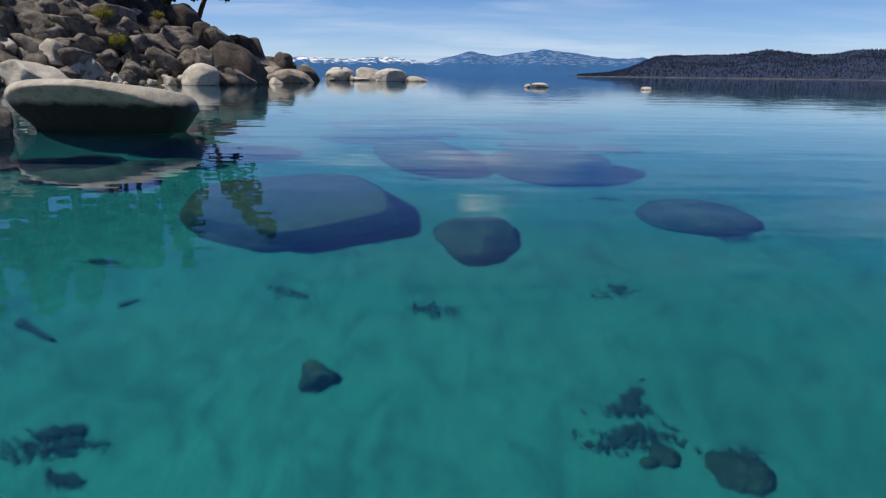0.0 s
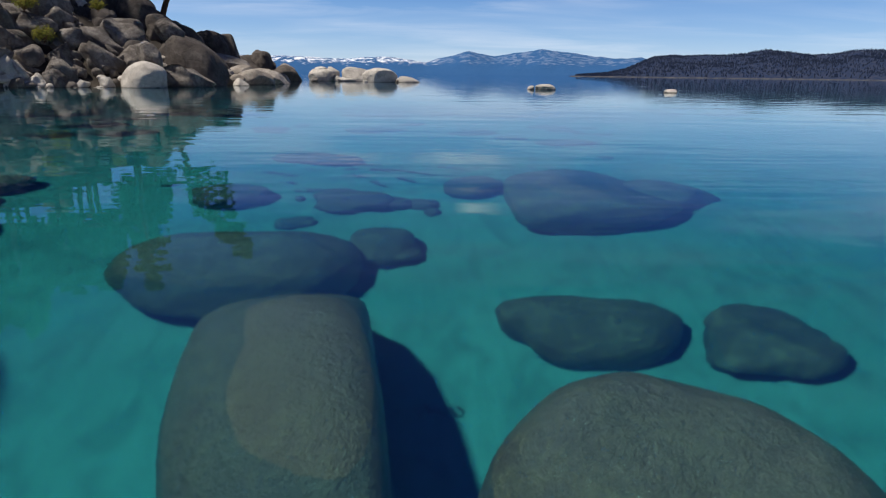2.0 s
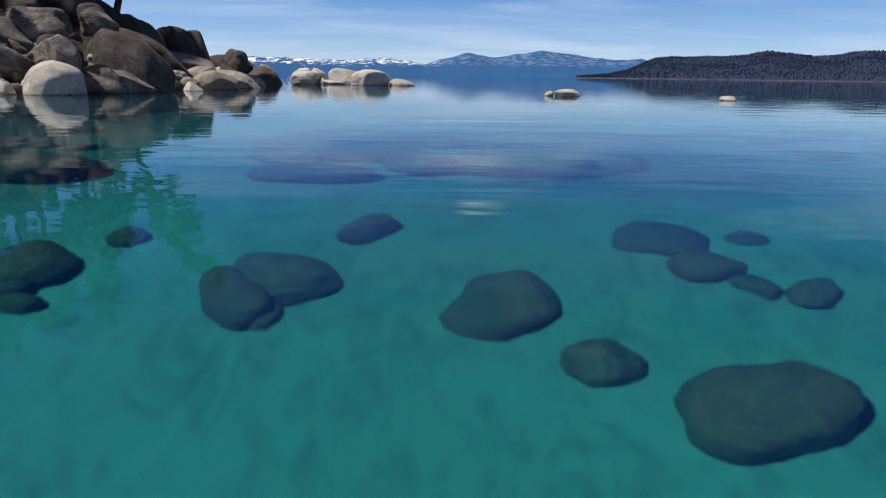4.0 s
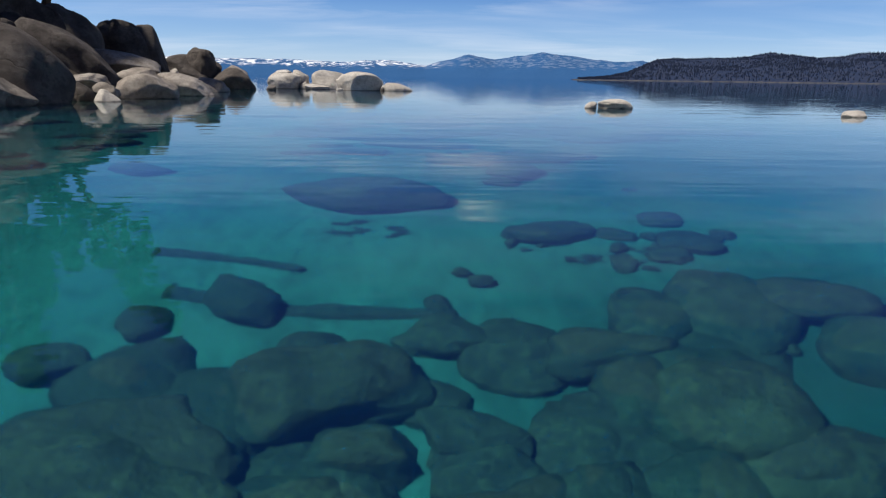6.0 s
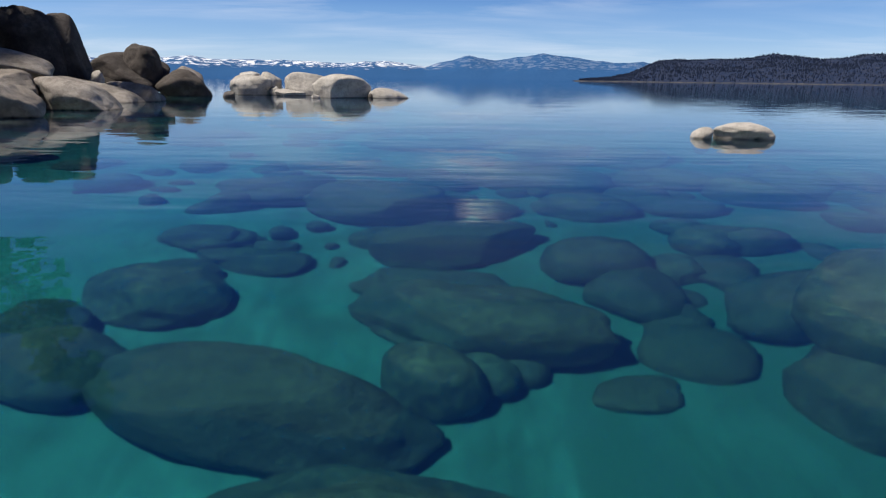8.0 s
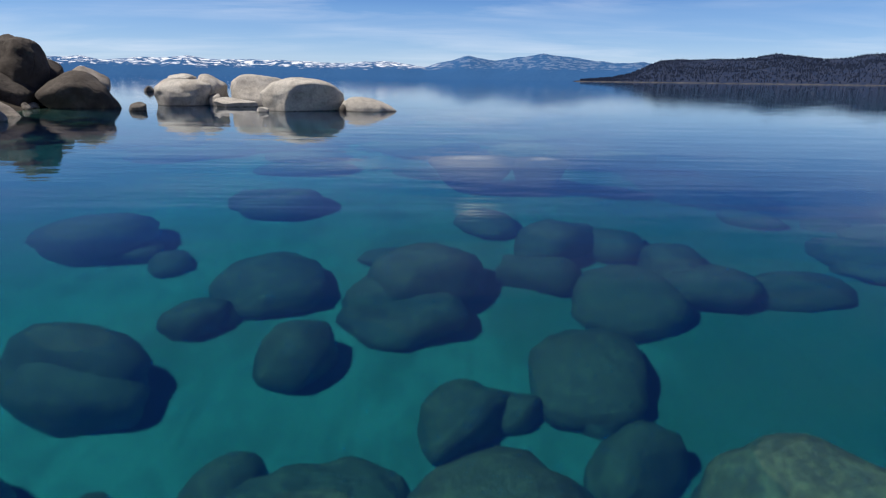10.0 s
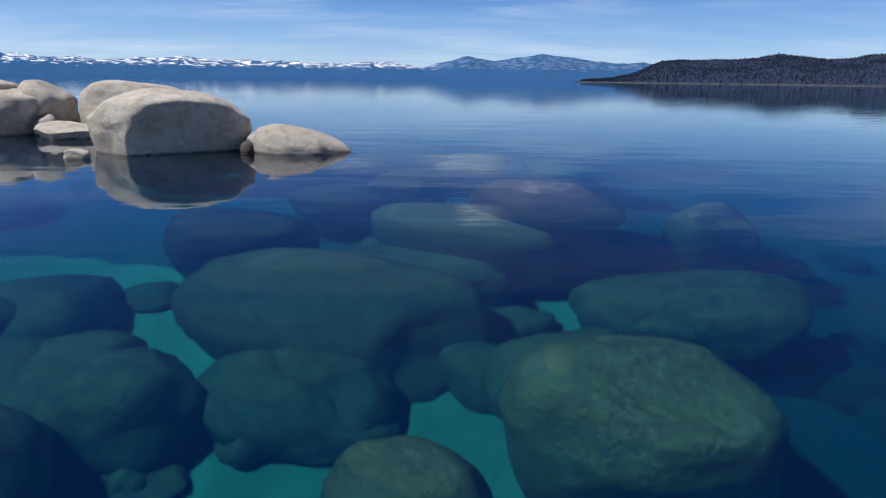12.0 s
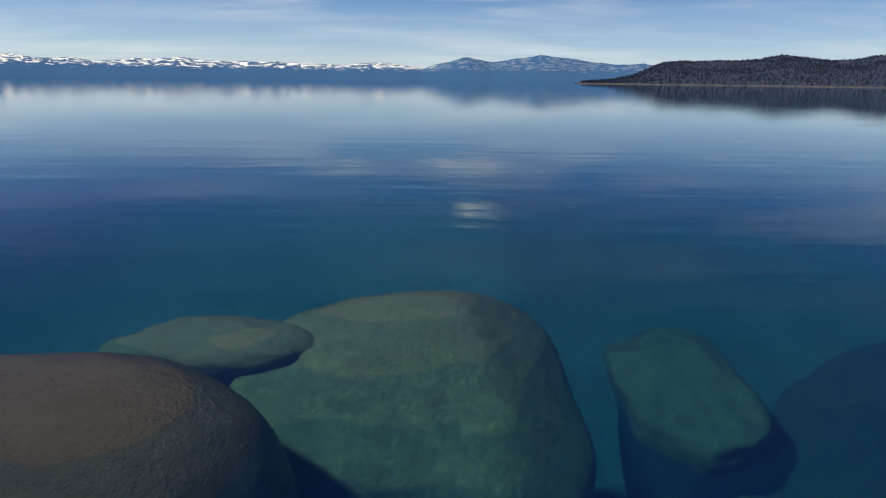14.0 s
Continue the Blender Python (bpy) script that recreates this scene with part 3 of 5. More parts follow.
ROUND = dict(square=2.25, facets=8, rough=0.10, cut=0.9, crag=1.2)


def shore_boulder(x, y, z, a, b, h, rot=0.0, label="weathered grey granite boulder piled on the headland", level=4, **more):
    """A boulder of the headland: broken blocks at its root, worn, dark-varnished domes at its end, with paler ones by the water."""
    if y > 27:
        more = {**ROUND, "mat": DARK_GRANITE if z > 0.5 or y > 70 or y < 34 else TAN_GRANITE, **more}
        label = label.replace("weathered grey", "dark varnished")
    elif z < 1.0 and int(abs(x * 10)) % 3:
        more = {"mat": PALE_GRANITE, **more}
        label = label.replace("weathered grey", "pale weathered")
    return boulder(x, y, z, a, b, h, rot, level, label=label, **{**HEAD, **more})


shore_boulder(-26.9, 76.3, -0.50, 3.08, 2.62, 3.28, 0, "dark rounded granite boulder at the end of the headland", level=5, mat=DARK_GRANITE, tilt=-0.1)
shore_boulder(-27.0, 78.0, 0.95, 1.68, 1.42, 2.19, 0, "tan stone lying behind a dark boulder", level=4, mat=TAN_GRANITE)
shore_boulder(-32.6, 76.0, 0.21, 3.99, 2.80, 4.27, 0, "broad dark granite slab under a rounded cap", level=5, mat=DARK_GRANITE, square=3.2)
shore_boulder(-31.1, 76.0, 2.21, 1.99, 1.69, 3.17, 0, "rounded dark cap boulder on a broad slab", level=5, mat=DARK_GRANITE)
shore_boulder(-30.7, 66.0, 1.38, 0.92, 0.78, 1.11, 0, "small pointed pale stone on a slab", level=4, mat=PALE_GRANITE, tilt=0.3)
shore_boulder(-27.2, 65.5, -0.50, 3.37, 1.68, 1.88, 0, "flat stained granite slab at the waterline", level=5, mat=TAN_GRANITE, tilt=-0.12)
shore_boulder(-23.7, 61.5, -0.50, 0.99, 0.59, 1.16, 0, "small pale stone at the waterline", level=4, mat=PALE_GRANITE)
shore_boulder(-26.4, 57.5, -0.50, 4.79, 2.39, 2.01, 0, "long sloping tan granite slab down to the water", level=5, mat=TAN_GRANITE, tilt=-0.22)
shore_boulder(-33.7, 67.0, 0.13, 2.36, 2.12, 7.37, 0, "dark rounded granite dome leaning towards the water", level=4, mat=DARK_GRANITE, tilt=-0.15, square=2.2, facets=4, rough=0.07)
shore_boulder(-36.5, 65.5, 0.84, 3.62, 3.26, 7.06, 0, "massive dark granite dome with deep clefts", level=5, mat=DARK_GRANITE, tilt=-0.12, square=2.3, facets=5)
shore_boulder(-37.2, 57.0, 2.59, 3.23, 2.90, 5.92, 0, "massive dark rounded granite dome below the crest", level=5, mat=DARK_GRANITE, tilt=-0.1, square=2.3, facets=5)
shore_boulder(-38.1, 50.0, 4.69, 4.61, 3.92, 5.15, 0, "dark rounded boulder on the crest of the headland", level=5, mat=DARK_GRANITE, tilt=-0.15)
shore_boulder(-30.2, 44.0, 1.84, 4.27, 2.56, 3.53, 0, "huge sloping dark slab with a tan weathered foot", level=5, mat=DARK_GRANITE, tilt=-0.35, square=2.8)
shore_boulder(-29.4, 52.0, 2.29, 3.70, 2.22, 1.53, 0, "large sloping tan slab below dark domes", level=5, mat=TAN_GRANITE, tilt=-0.25)
shore_boulder(-22.0, 40.0, -0.50, 2.48, 1.98, 2.40, 0, "broad tan granite block with a shaded front at the waterline", level=5, mat=TAN_GRANITE, square=2.9, facets=5)
shore_boulder(-22.1, 47.5, -0.50, 3.14, 2.20, 2.36, 0, "smooth sloping tan granite boulder at the waterline", level=5, mat=TAN_GRANITE, tilt=-0.2)
shore_boulder(-24.3, 60.0, -0.50, 1.77, 1.51, 1.97, 0, "low rounded tan boulder at the waterline", level=4, mat=TAN_GRANITE, tilt=-0.15)
shore_boulder(-22.0, 33.5, -0.50, 1.03, 0.72, 1.33, 0, "small pale stone at the waterline", level=4, mat=PALE_GRANITE)
shore_boulder(-22.7, 35.0, 0.49, 0.92, 0.78, 0.80, 0, "rounded tan granite stone behind the waterline", level=4, mat=TAN_GRANITE)
shore_boulder(-25.6, 46.0, 1.17, 1.94, 1.65, 1.23, 0, "flat tan boulder lying above the waterline", level=5, mat=TAN_GRANITE, tilt=-0.05)
shore_boulder(-25.9, 37.5, 0.87, 2.19, 1.31, 0.91, 0, "low tan granite slab above the waterline", level=5, mat=TAN_GRANITE, tilt=0.1)
shore_boulder(-24.3, 34.5, -0.50, 1.05, 0.89, 1.77, 0, "dark granite boulder wedged between slabs", level=4, mat=DARK_GRANITE)
shore_boulder(-26.7, 21.0, -0.50, 2.44, 1.95, 2.86, 0, "whitish cracked granite boulder at the waterline", level=5, mat=PALE_GRANITE, tilt=-0.05, square=2.0, facets=5, rough=0.06, cut=0.9, crag=1.2)
shore_boulder(-25.7, 26.0, -0.50, 3.07, 2.15, 2.80, 0, "sloping grey granite slab at the waterline", level=5, mat=GREY_GRANITE, tilt=-0.3)
shore_boulder(-27.4, 23.6, 2.02, 1.32, 1.05, 2.27, 0, "pointed grey boulder on top of the pile", level=4, mat=GREY_GRANITE, tilt=0.15, square=2.1)
shore_boulder(-27.9, 30.0, 2.36, 1.40, 1.19, 1.52, 0, "tan granite boulder below a dark slab", level=4, mat=TAN_GRANITE, tilt=-0.1)
shore_boulder(-26.0, 29.8, -0.50, 3.89, 2.33, 5.37, 0, "massive sloping granite slab down to the water", level=5, mat=DARK_GRANITE, tilt=-0.42, square=2.8)
shore_boulder(-28.2, 30.5, 5.26, 1.63, 1.38, 1.57, 0, "tan capstone lying on a massive slab", level=4, mat=GREY_GRANITE, tilt=-0.1)
shore_boulder(-33.7, 24.0, 1.46, 1.47, 1.25, 2.10, 0, "rounded grey granite boulder on the pile", level=4, mat=GREY_GRANITE, tilt=-0.05)
shore_boulder(-33.6, 19.0, -0.50, 1.64, 1.40, 3.13, 0, "rounded grey boulder by the waterline", level=4, mat=GREY_GRANITE)
shore_boulder(-32.1, 28.5, 3.16, 2.27, 1.82, 3.39, 0, "flat-topped grey granite slab", level=5, mat=GREY_GRANITE, tilt=-0.1, square=3.0)
shore_boulder(-31.8, 24.5, 1.47, 1.12, 0.95, 1.35, 0, level=4, mat=GREY_GRANITE)
shore_boulder(-37.5, 33.0, 3.19, 2.41, 2.05, 4.22, 0, "massive dark grey granite boulder", level=5, mat=DARK_GRANITE, tilt=-0.1)
shore_boulder(-40.1, 30.0, 3.36, 2.43, 2.06, 3.08, 0, "large dark sloping granite slab", level=5, mat=DARK_GRANITE, tilt=-0.25)
shore_boulder(-34.3, 21.0, -0.50, 1.90, 1.52, 4.50, 0, "angular grey granite boulder", level=4, mat=GREY_GRANITE, tilt=-0.1, square=2.3)
shore_boulder(-33.4, 25.0, 1.36, 1.56, 1.32, 2.33, 0, level=4, mat=GREY_GRANITE)
shore_boulder(-41.0, 24.0, 1.10, 3.53, 3.00, 3.47, 0, "dark granite boulder with a snow patch on top", level=5, mat=DARK_GRANITE, tilt=-0.15)
shore_boulder(-36.5, 18.5, -0.50, 1.68, 1.43, 2.96, 0, "rounded grey granite boulder near the water", level=4, mat=GREY_GRANITE)
shore_boulder(-40.1, 21.0, -0.50, 1.47, 1.25, 3.20, 0, level=4, mat=GREY_GRANITE)
shore_boulder(-34.3, 17.0, -0.50, 0.84, 0.71, 1.73, 0, "small rounded pale stone at the waterline", level=4, mat=PALE_GRANITE)
shore_boulder(-33.4, 18.0, -0.50, 1.06, 0.90, 2.09, 0, level=4, mat=GREY_GRANITE)
shore_boulder(-49.0, 27.0, 2.36, 4.67, 3.73, 3.31, 0, "large dark granite slab on the slope", level=5, mat=DARK_GRANITE, tilt=-0.25, square=2.8)
shore_boulder(-43.4, 31.0, 4.27, 2.60, 2.21, 2.41, 0, "reddish-grey granite slab on the slope", level=4, mat=GREY_GRANITE, tilt=-0.25)
shore_boulder(-37.4, 43.0, 6.17, 2.79, 2.37, 4.54, 0, "large dark granite boulder near the crest", level=4, mat=DARK_GRANITE)
shore_boulder(-40.7, 37.0, 7.71, 1.22, 1.04, 1.61, 0, "small pale boulder on the slope", level=4, mat=PALE_GRANITE)
shore_boulder(-32.8, 31.0, 5.30, 2.08, 1.67, 1.53, 0, "flat pale granite slab on the pile", level=4, mat=GREY_GRANITE, tilt=-0.05, square=3.0)
shore_boulder(-36.8, 34.0, 5.83, 1.76, 1.50, 2.24, 0, level=4, mat=DARK_GRANITE)
shore_boulder(-31.9, 29.0, 2.49, 1.70, 1.45, 3.43, 0, level=4, mat=DARK_GRANITE)
shore_boulder(-34.6, 28.5, 2.14, 2.16, 1.84, 3.83, 0, level=4, mat=DARK_GRANITE, tilt=-0.2)
shore_boulder(-42.7, 41.0, 7.70, 3.36, 2.86, 3.49, 0, level=5, mat=DARK_GRANITE, tilt=-0.15)
shore_boulder(-32.1, 37.0, 5.81, 1.42, 1.21, 2.02, 0, level=4, mat=DARK_GRANITE)


def joined(obs, name, mat, label, category):
    """Many alike pieces that nobody would count, as one mesh."""
    verts, faces = [], []
    for ob in obs:
        o = len(verts)
        verts += [ob.matrix_basis @ v.co for v in ob.data.vertices]
        faces += [tuple(o + i for i in p.vertices) for p in ob.data.polygons]
        bpy.data.objects.remove(ob)
    return tagged(mesh_object(name, verts, faces, mat), label, category, kind="stuff")


def fill_headland():
    """Smaller boulders that fill the pile between the large ones."""
    rng = random.Random(11)
    made, rubble, dark_rubble = 0, [], []
    while made < 330:
        y = rng.uniform(0, 86)
        s = rng.random() ** 1.15 * 30
        x = float(np.interp(y, SHORE_Y, SHORE_X)) - s
        if inland(x, y) < -1.0:
            continue
        a = rng.choice((0.6, 0.8, 1.0, 1.3, 1.7, 2.3)) * rng.uniform(0.8, 1.2)
        if s < 2.5:
            a = min(a, 0.9)
        if y > 30 and s < (9 if y < 46 else 13) or y > 62:
            continue
        b, h = a * rng.uniform(0.7, 1.1), a * rng.uniform(0.8, 1.3)
        pale = rng.random() < 0.15
        ob = shore_boulder(x, y, ground_z(x, y) - h * 0.25, a, b, h, rng.uniform(0, 180), level=3, tilt=rng.uniform(-0.6, 0.35), **(dict(mat=PALE_GRANITE) if pale and s < 8 and y < 27 else {}))
        made += 1
        if ob.data.materials[0] == GREY_GRANITE and made > 70:
            rubble.append(ob)
        elif ob.data.materials[0] == DARK_GRANITE and made > 70:
            dark_rubble.append(ob)
    for _ in range(260):
        x, y = rng.uniform(-66, -36), rng.uniform(8, 27)
        if inland(x, y) < 1:
            continue
        a = rng.uniform(0.9, 2.4)
        h = a * rng.uniform(0.8, 1.2)
        rubble.append(shore_boulder(x, y, ground_z(x, y) - h * 0.25, a, a * rng.uniform(0.7, 1.0), h, rng.uniform(0, 180), level=3, tilt=rng.uniform(-0.6, 0.2), mat=GREY_GRANITE))
    for _ in range(260):
        y = rng.uniform(8, 34)
        x = float(np.interp(y, SHORE_Y, SHORE_X)) - rng.uniform(0.5, 16)
        a = rng.uniform(0.3, 0.85)
        h = a * rng.uniform(0.7, 1.2)
        rubble.append(shore_boulder(x, y, ground_z(x, y) - h * 0.1, a, a * rng.uniform(0.7, 1.0), h, rng.uniform(0, 180), level=2, tilt=rng.uniform(-0.6, 0.3), mat=GREY_GRANITE))
    bpy.context.view_layer.update()
    joined(dark_rubble, "boulder_pile", DARK_GRANITE, "jumbled dark varnished boulders on the headland", "boulders")
    joined(rubble, "boulder_pile", GREY_GRANITE, "jumbled grey granite boulders covering the headland", "boulders")


fill_headland()


def cobbles():
    """Stones along the waterline at the foot of the pile."""
    rng = random.Random(21)
    for _ in range(110):
        y = rng.choice((rng.uniform(12, 24), rng.uniform(14, 80)))
        x = float(np.interp(y, SHORE_Y, SHORE_X)) + rng.uniform(-1.6, 1.2)
        a = rng.uniform(0.22, 0.6)
        boulder(x, y, max(ground_z(x, y), -0.35) - a * 0.3, a, a * rng.uniform(0.6, 0.95), a * rng.uniform(0.8, 1.3), rng.uniform(0, 180), 3,
                PALE_GRANITE if rng.random() < 0.5 else GREY_GRANITE, "stone", "rounded granite stone at the waterline", "stones at the waterline", sink=0.5)


cobbles()

# ---- boulders under water ----
boulder(-2.87, -40.66, -4.25, 0.26, 0.20, 0.28, 0, 4, rough=0.25)
boulder(0.91, -41.78, -4.25, 0.14, 0.2, 0.10, 30, 3, rough=0.25)
boulder(1.53, -42.12, -4.24, 0.36, 0.22, 0.12, -25, 3, rough=0.25)
boulder(0.71, -41.86, -4.25, 0.12, 0.08, 0.08, 0, 3, rough=0.25)
boulder(-3.98, -36.27, -4.26, 2.06, 2.01, 1.43, 8, 5, square=2.2, facets=3, rough=0.09, faces_cut=((-0.1, -0.25, 1.0, 0.55), (0.35, -0.9, -0.15, 0.62)))
boulder(-0.75, -37.31, -4.26, 0.75, 0.86, 0.57, 0, 4, square=3.6, facets=4, rough=0.07)
boulder(3.34, -36.49, -4.26, 1.04, 0.80, 0.77, -28, 4, square=2.1, facets=4, rough=0.08)
boulder(-1.76, -31.21, -4.27, 1.28, 2.48, 2.26, 15, 4, square=2.2, facets=3, rough=0.06, faces_cut=((0.95, -0.2, 0.1, 0.62),))
boulder(1.27, -32.92, -4.27, 1.53, 1.33, 2.65, -38, 5, square=2.15, facets=3, rough=0.06)
boulder(1.65, -29.21, -4.28, 1.29, 0.68, 0.72, -6, 4)
boulder(3.69, -29.63, -4.28, 0.83, 0.75, 0.51, -15, 4, square=2.6, faces_cut=((0.5, 0.5, 0.9, 0.6),))
boulder(-1.29, -26.84, -4.28, 0.60, 0.64, 0.62, 20, 4)
boulder(2.59, -24.61, -4.29, 1.94, 2.11, 1.52, -22, 5, square=2.2, facets=4, rough=0.07, faces_cut=((0.55, 0.45, 0.7, 0.62),))
boulder(0.45, -23.55, -4.29, 0.74, 0.78, 0.77, 10, 4, facets=5)
boulder(4.40, -24.29, -4.29, 1.08, 1.05, 0.82, -15, 4)
boulder(-2.06, -24.62, -4.29, 0.83, 0.68, 0.65, 8, 4, rough=0.18)
boulder(-1.18, -24.59, -4.29, 0.37, 0.35, 0.31, 0, 3)
boulder(-0.65, -24.60, -4.29, 0.32, 0.32, 0.23, 0, 3)
boulder(-3.01, -25.73, -4.29, 0.42, 0.31, 0.17, 20, 4)
boulder(-4.56, -24.59, -4.29, 0.83, 0.86, 0.76, 0, 4)
boulder(-3.35, -20.69, -4.30, 1.39, 0.75, 0.70, -8, 5)
boulder(3.82, -17.41, -4.33, 1.00, 0.69, 0.50, 0, 4)
boulder(-2.49, -14.41, -4.36, 1.04, 0.74, 0.52, 0, 4)
boulder(2.19, -16.39, -4.34, 0.57, 0.40, 0.28, 0, 4)
boulder(4.35, -20.12, -4.30, 0.22, 0.16, 0.11, 0, 3)
boulder(-1.67, -6.22, -4.44, 1.47, 0.98, 1.38, 10, 5, square=2.2, facets=3, rough=0.07)
boulder(-0.31, -7.31, -4.43, 1.10, 1.15, 1.76, 20, 4, square=2.2, facets=3, rough=0.06)
boulder(-4.16, -6.61, -4.43, 1.24, 0.82, 0.94, -10, 4, facets=4)
boulder(-3.19, -8.61, -4.41, 1.75, 0.87, 1.05, 0, 5, facets=4, square=2.6)
boulder(2.48, -7.16, -4.43, 1.93, 1.62, 1.61, -12, 5, square=2.8, facets=4, rough=0.07, faces_cut=((0.0, -0.1, 1.0, 0.72),))
boulder(4.32, -6.66, -4.43, 1.69, 1.86, 1.34, -20, 5, square=2.6, facets=5, faces_cut=((0.2, 0.1, 1.0, 0.75),))
boulder(1.36, -6.77, -4.43, 0.73, 0.58, 0.73, 0, 4, square=2.2)
boulder(2.60, -5.51, -4.44, 1.90, 0.64, 0.81, -8, 5, square=2.9, facets=4)
boulder(-3.93, -3.58, -4.46, 2.06, 1.22, 0.82, 12, 5, square=2.6)
boulder(0.38, -3.65, -4.46, 1.31, 0.71, 0.63, 0, 5, square=2.6)
boulder(-1.46, -1.44, -4.49, 1.56, 0.88, 0.79, 10, 5, square=2.7, rough=0.18)
boulder(-3.41, -2.57, -4.47, 1.55, 0.85, 0.70, 5, 5, square=2.8, rough=0.14)
boulder(-0.78, -2.41, -4.48, 0.72, 0.46, 0.49, 0, 4)
boulder(0.54, -2.21, -4.48, 0.82, 0.43, 0.40, -20, 4, square=2.8, rough=0.17)
boulder(2.30, -1.90, -4.48, 0.87, 0.39, 0.41, -25, 4, square=2.7)
boulder(3.68, -1.98, -4.48, 1.05, 0.96, 0.77, 0, 4, square=2.5, facets=4)
boulder(4.16, -2.96, -4.47, 0.92, 0.64, 0.64, 0, 4, square=2.4)
boulder(0.26, -0.18, -4.50, 0.85, 0.58, 0.42, -15, 4, square=2.8, rough=0.18)
boulder(2.54, -0.67, -4.49, 0.97, 0.62, 0.56, 0, 4, square=2.8, rough=0.18)
boulder(-4.96, -1.26, -4.49, 0.53, 0.37, 0.34, 0, 4)
boulder(-3.97, -1.17, -4.49, 0.53, 0.39, 0.35, 0, 4)
boulder(0.59, 1.84, -4.52, 0.21, 0.17, 0.19, 0, 3)
boulder(0.92, 1.47, -4.51, 0.25, 0.21, 0.23, 0, 3)
boulder(4.50, 0.74, -4.51, 0.75, 0.62, 0.56, -10, 4)
boulder(5.97, 0.21, -4.50, 0.92, 0.72, 0.68, -10, 4)
boulder(2.51, 3.43, -4.53, 0.97, 0.54, 0.47, 0, 4, square=2.8)
boulder(-1.68, 5.92, -4.56, 2.15, 1.36, 1.50, -8, 5, square=2.0, facets=4, rough=0.08, faces_cut=((-0.5, 0.1, 0.8, 0.55),))
boulder(1.85, 3.58, -4.54, 0.42, 0.30, 0.25, 0, 4)
boulder(2.79, 3.46, -4.53, 0.73, 0.42, 0.42, 15, 4)
boulder(3.86, 3.33, -4.53, 0.45, 0.32, 0.24, -25, 4)
boulder(4.99, 4.14, -4.54, 0.51, 0.49, 0.33, 0, 4)
boulder(5.03, 2.74, -4.53, 0.70, 0.52, 0.42, -40, 4, square=2.6)
boulder(3.61, 2.04, -4.52, 0.26, 0.39, 0.16, 0, 3)
boulder(4.48, 2.23, -4.52, 0.46, 0.30, 0.24, 0, 4)
boulder(2.43, 8.68, -4.59, 0.81, 0.96, 0.80, -10, 4, square=3.0, facets=4, rough=0.07)
boulder(1.92, 7.51, -4.58, 0.53, 0.47, 0.39, 10, 4)
boulder(1.01, 10.48, -4.61, 1.12, 0.75, 0.41, -15, 4, square=2.8)
boulder(3.37, 10.79, -4.62, 1.17, 0.73, 0.60, -5, 4, square=2.6)
boulder(4.67, 11.50, -4.64, 0.97, 0.68, 0.52, 0, 4, square=2.6)
boulder(5.18, 6.64, -4.57, 0.23, 0.18, 0.11, 0, 3)
boulder(-2.48, 12.00, -4.65, 1.29, 0.61, 0.68, -8, 4, square=2.3, facets=5)
boulder(-3.61, 13.43, -4.69, 0.89, 0.53, 0.44, 0, 4)
boulder(-4.23, 11.75, -4.65, 0.83, 0.58, 0.25, 0, 4, square=2.7)
boulder(4.40, 11.53, -4.64, 1.10, 0.62, 0.74, -25, 4, square=2.5, facets=4)
boulder(1.82, 11.70, -4.65, 0.48, 0.52, 0.42, 0, 4, rough=0.2)
boulder(2.79, 11.64, -4.64, 0.51, 0.39, 0.33, 20, 4, rough=0.2)
boulder(1.65, 10.53, -4.61, 0.79, 0.45, 0.39, 0, 4, square=2.7, rough=0.18)
boulder(3.36, 10.95, -4.63, 0.77, 0.63, 0.42, -25, 4, square=2.7, rough=0.15)
boulder(0.56, 10.91, -4.62, 0.48, 0.31, 0.20, -15, 4, rough=0.2)
boulder(0.05, 16.68, -4.78, 0.90, 0.62, 0.93, -35, 4, square=2.1, facets=3, rough=0.08)
boulder(0.92, 16.90, -4.78, 0.55, 0.43, 0.52, -35, 4, square=2.1, facets=3, rough=0.08)
boulder(1.48, 17.05, -4.79, 0.42, 0.37, 0.35, -20, 4, square=2.1, facets=3, rough=0.08)
boulder(0.92, 18.01, -4.81, 2.44, 1.00, 1.24, -18, 5, square=2.4, facets=5)
boulder(-4.76, 18.79, -4.83, 1.39, 1.04, 0.86, 0, 5, square=2.4, facets=4)
boulder(-4.83, 21.38, -4.90, 1.21, 0.70, 0.60, 0, 4)
boulder(-3.38, 20.37, -4.88, 0.97, 0.59, 0.49, -5, 4)
boulder(-5.37, 16.49, -4.77, 1.13, 0.81, 0.87, 0, 4)
boulder(3.01, 16.36, -4.77, 0.68, 0.40, 0.20, 0, 4, square=2.8)
boulder(0.73, 21.26, -4.90, 2.06, 0.99, 1.29, 12, 5, square=2.2, facets=4, rough=0.08, faces_cut=((0.7, -0.6, 0.1, 0.66),))
boulder(3.41, 20.30, -4.87, 1.14, 0.94, 1.15, 0, 4, square=2.2, facets=3, rough=0.06)
boulder(-0.91, 21.78, -4.91, 0.97, 0.57, 0.56, 0, 4, facets=4)
boulder(-1.24, 23.84, -4.97, 2.06, 1.54, 2.24, -12, 5, square=2.5, facets=4, rough=0.08, faces_cut=((-0.5, -0.5, 0.7, 0.7),))
boulder(-4.30, 25.04, -5.00, 1.36, 1.17, 1.29, 15, 5, facets=4)
boulder(1.56, 23.75, -4.97, 0.79, 0.75, 0.82, 0, 4, square=2.1)
boulder(3.93, 23.88, -4.97, 1.46, 0.99, 1.13, -10, 5)
boulder(-3.32, 21.16, -4.90, 0.55, 0.32, 0.33, 0, 4)
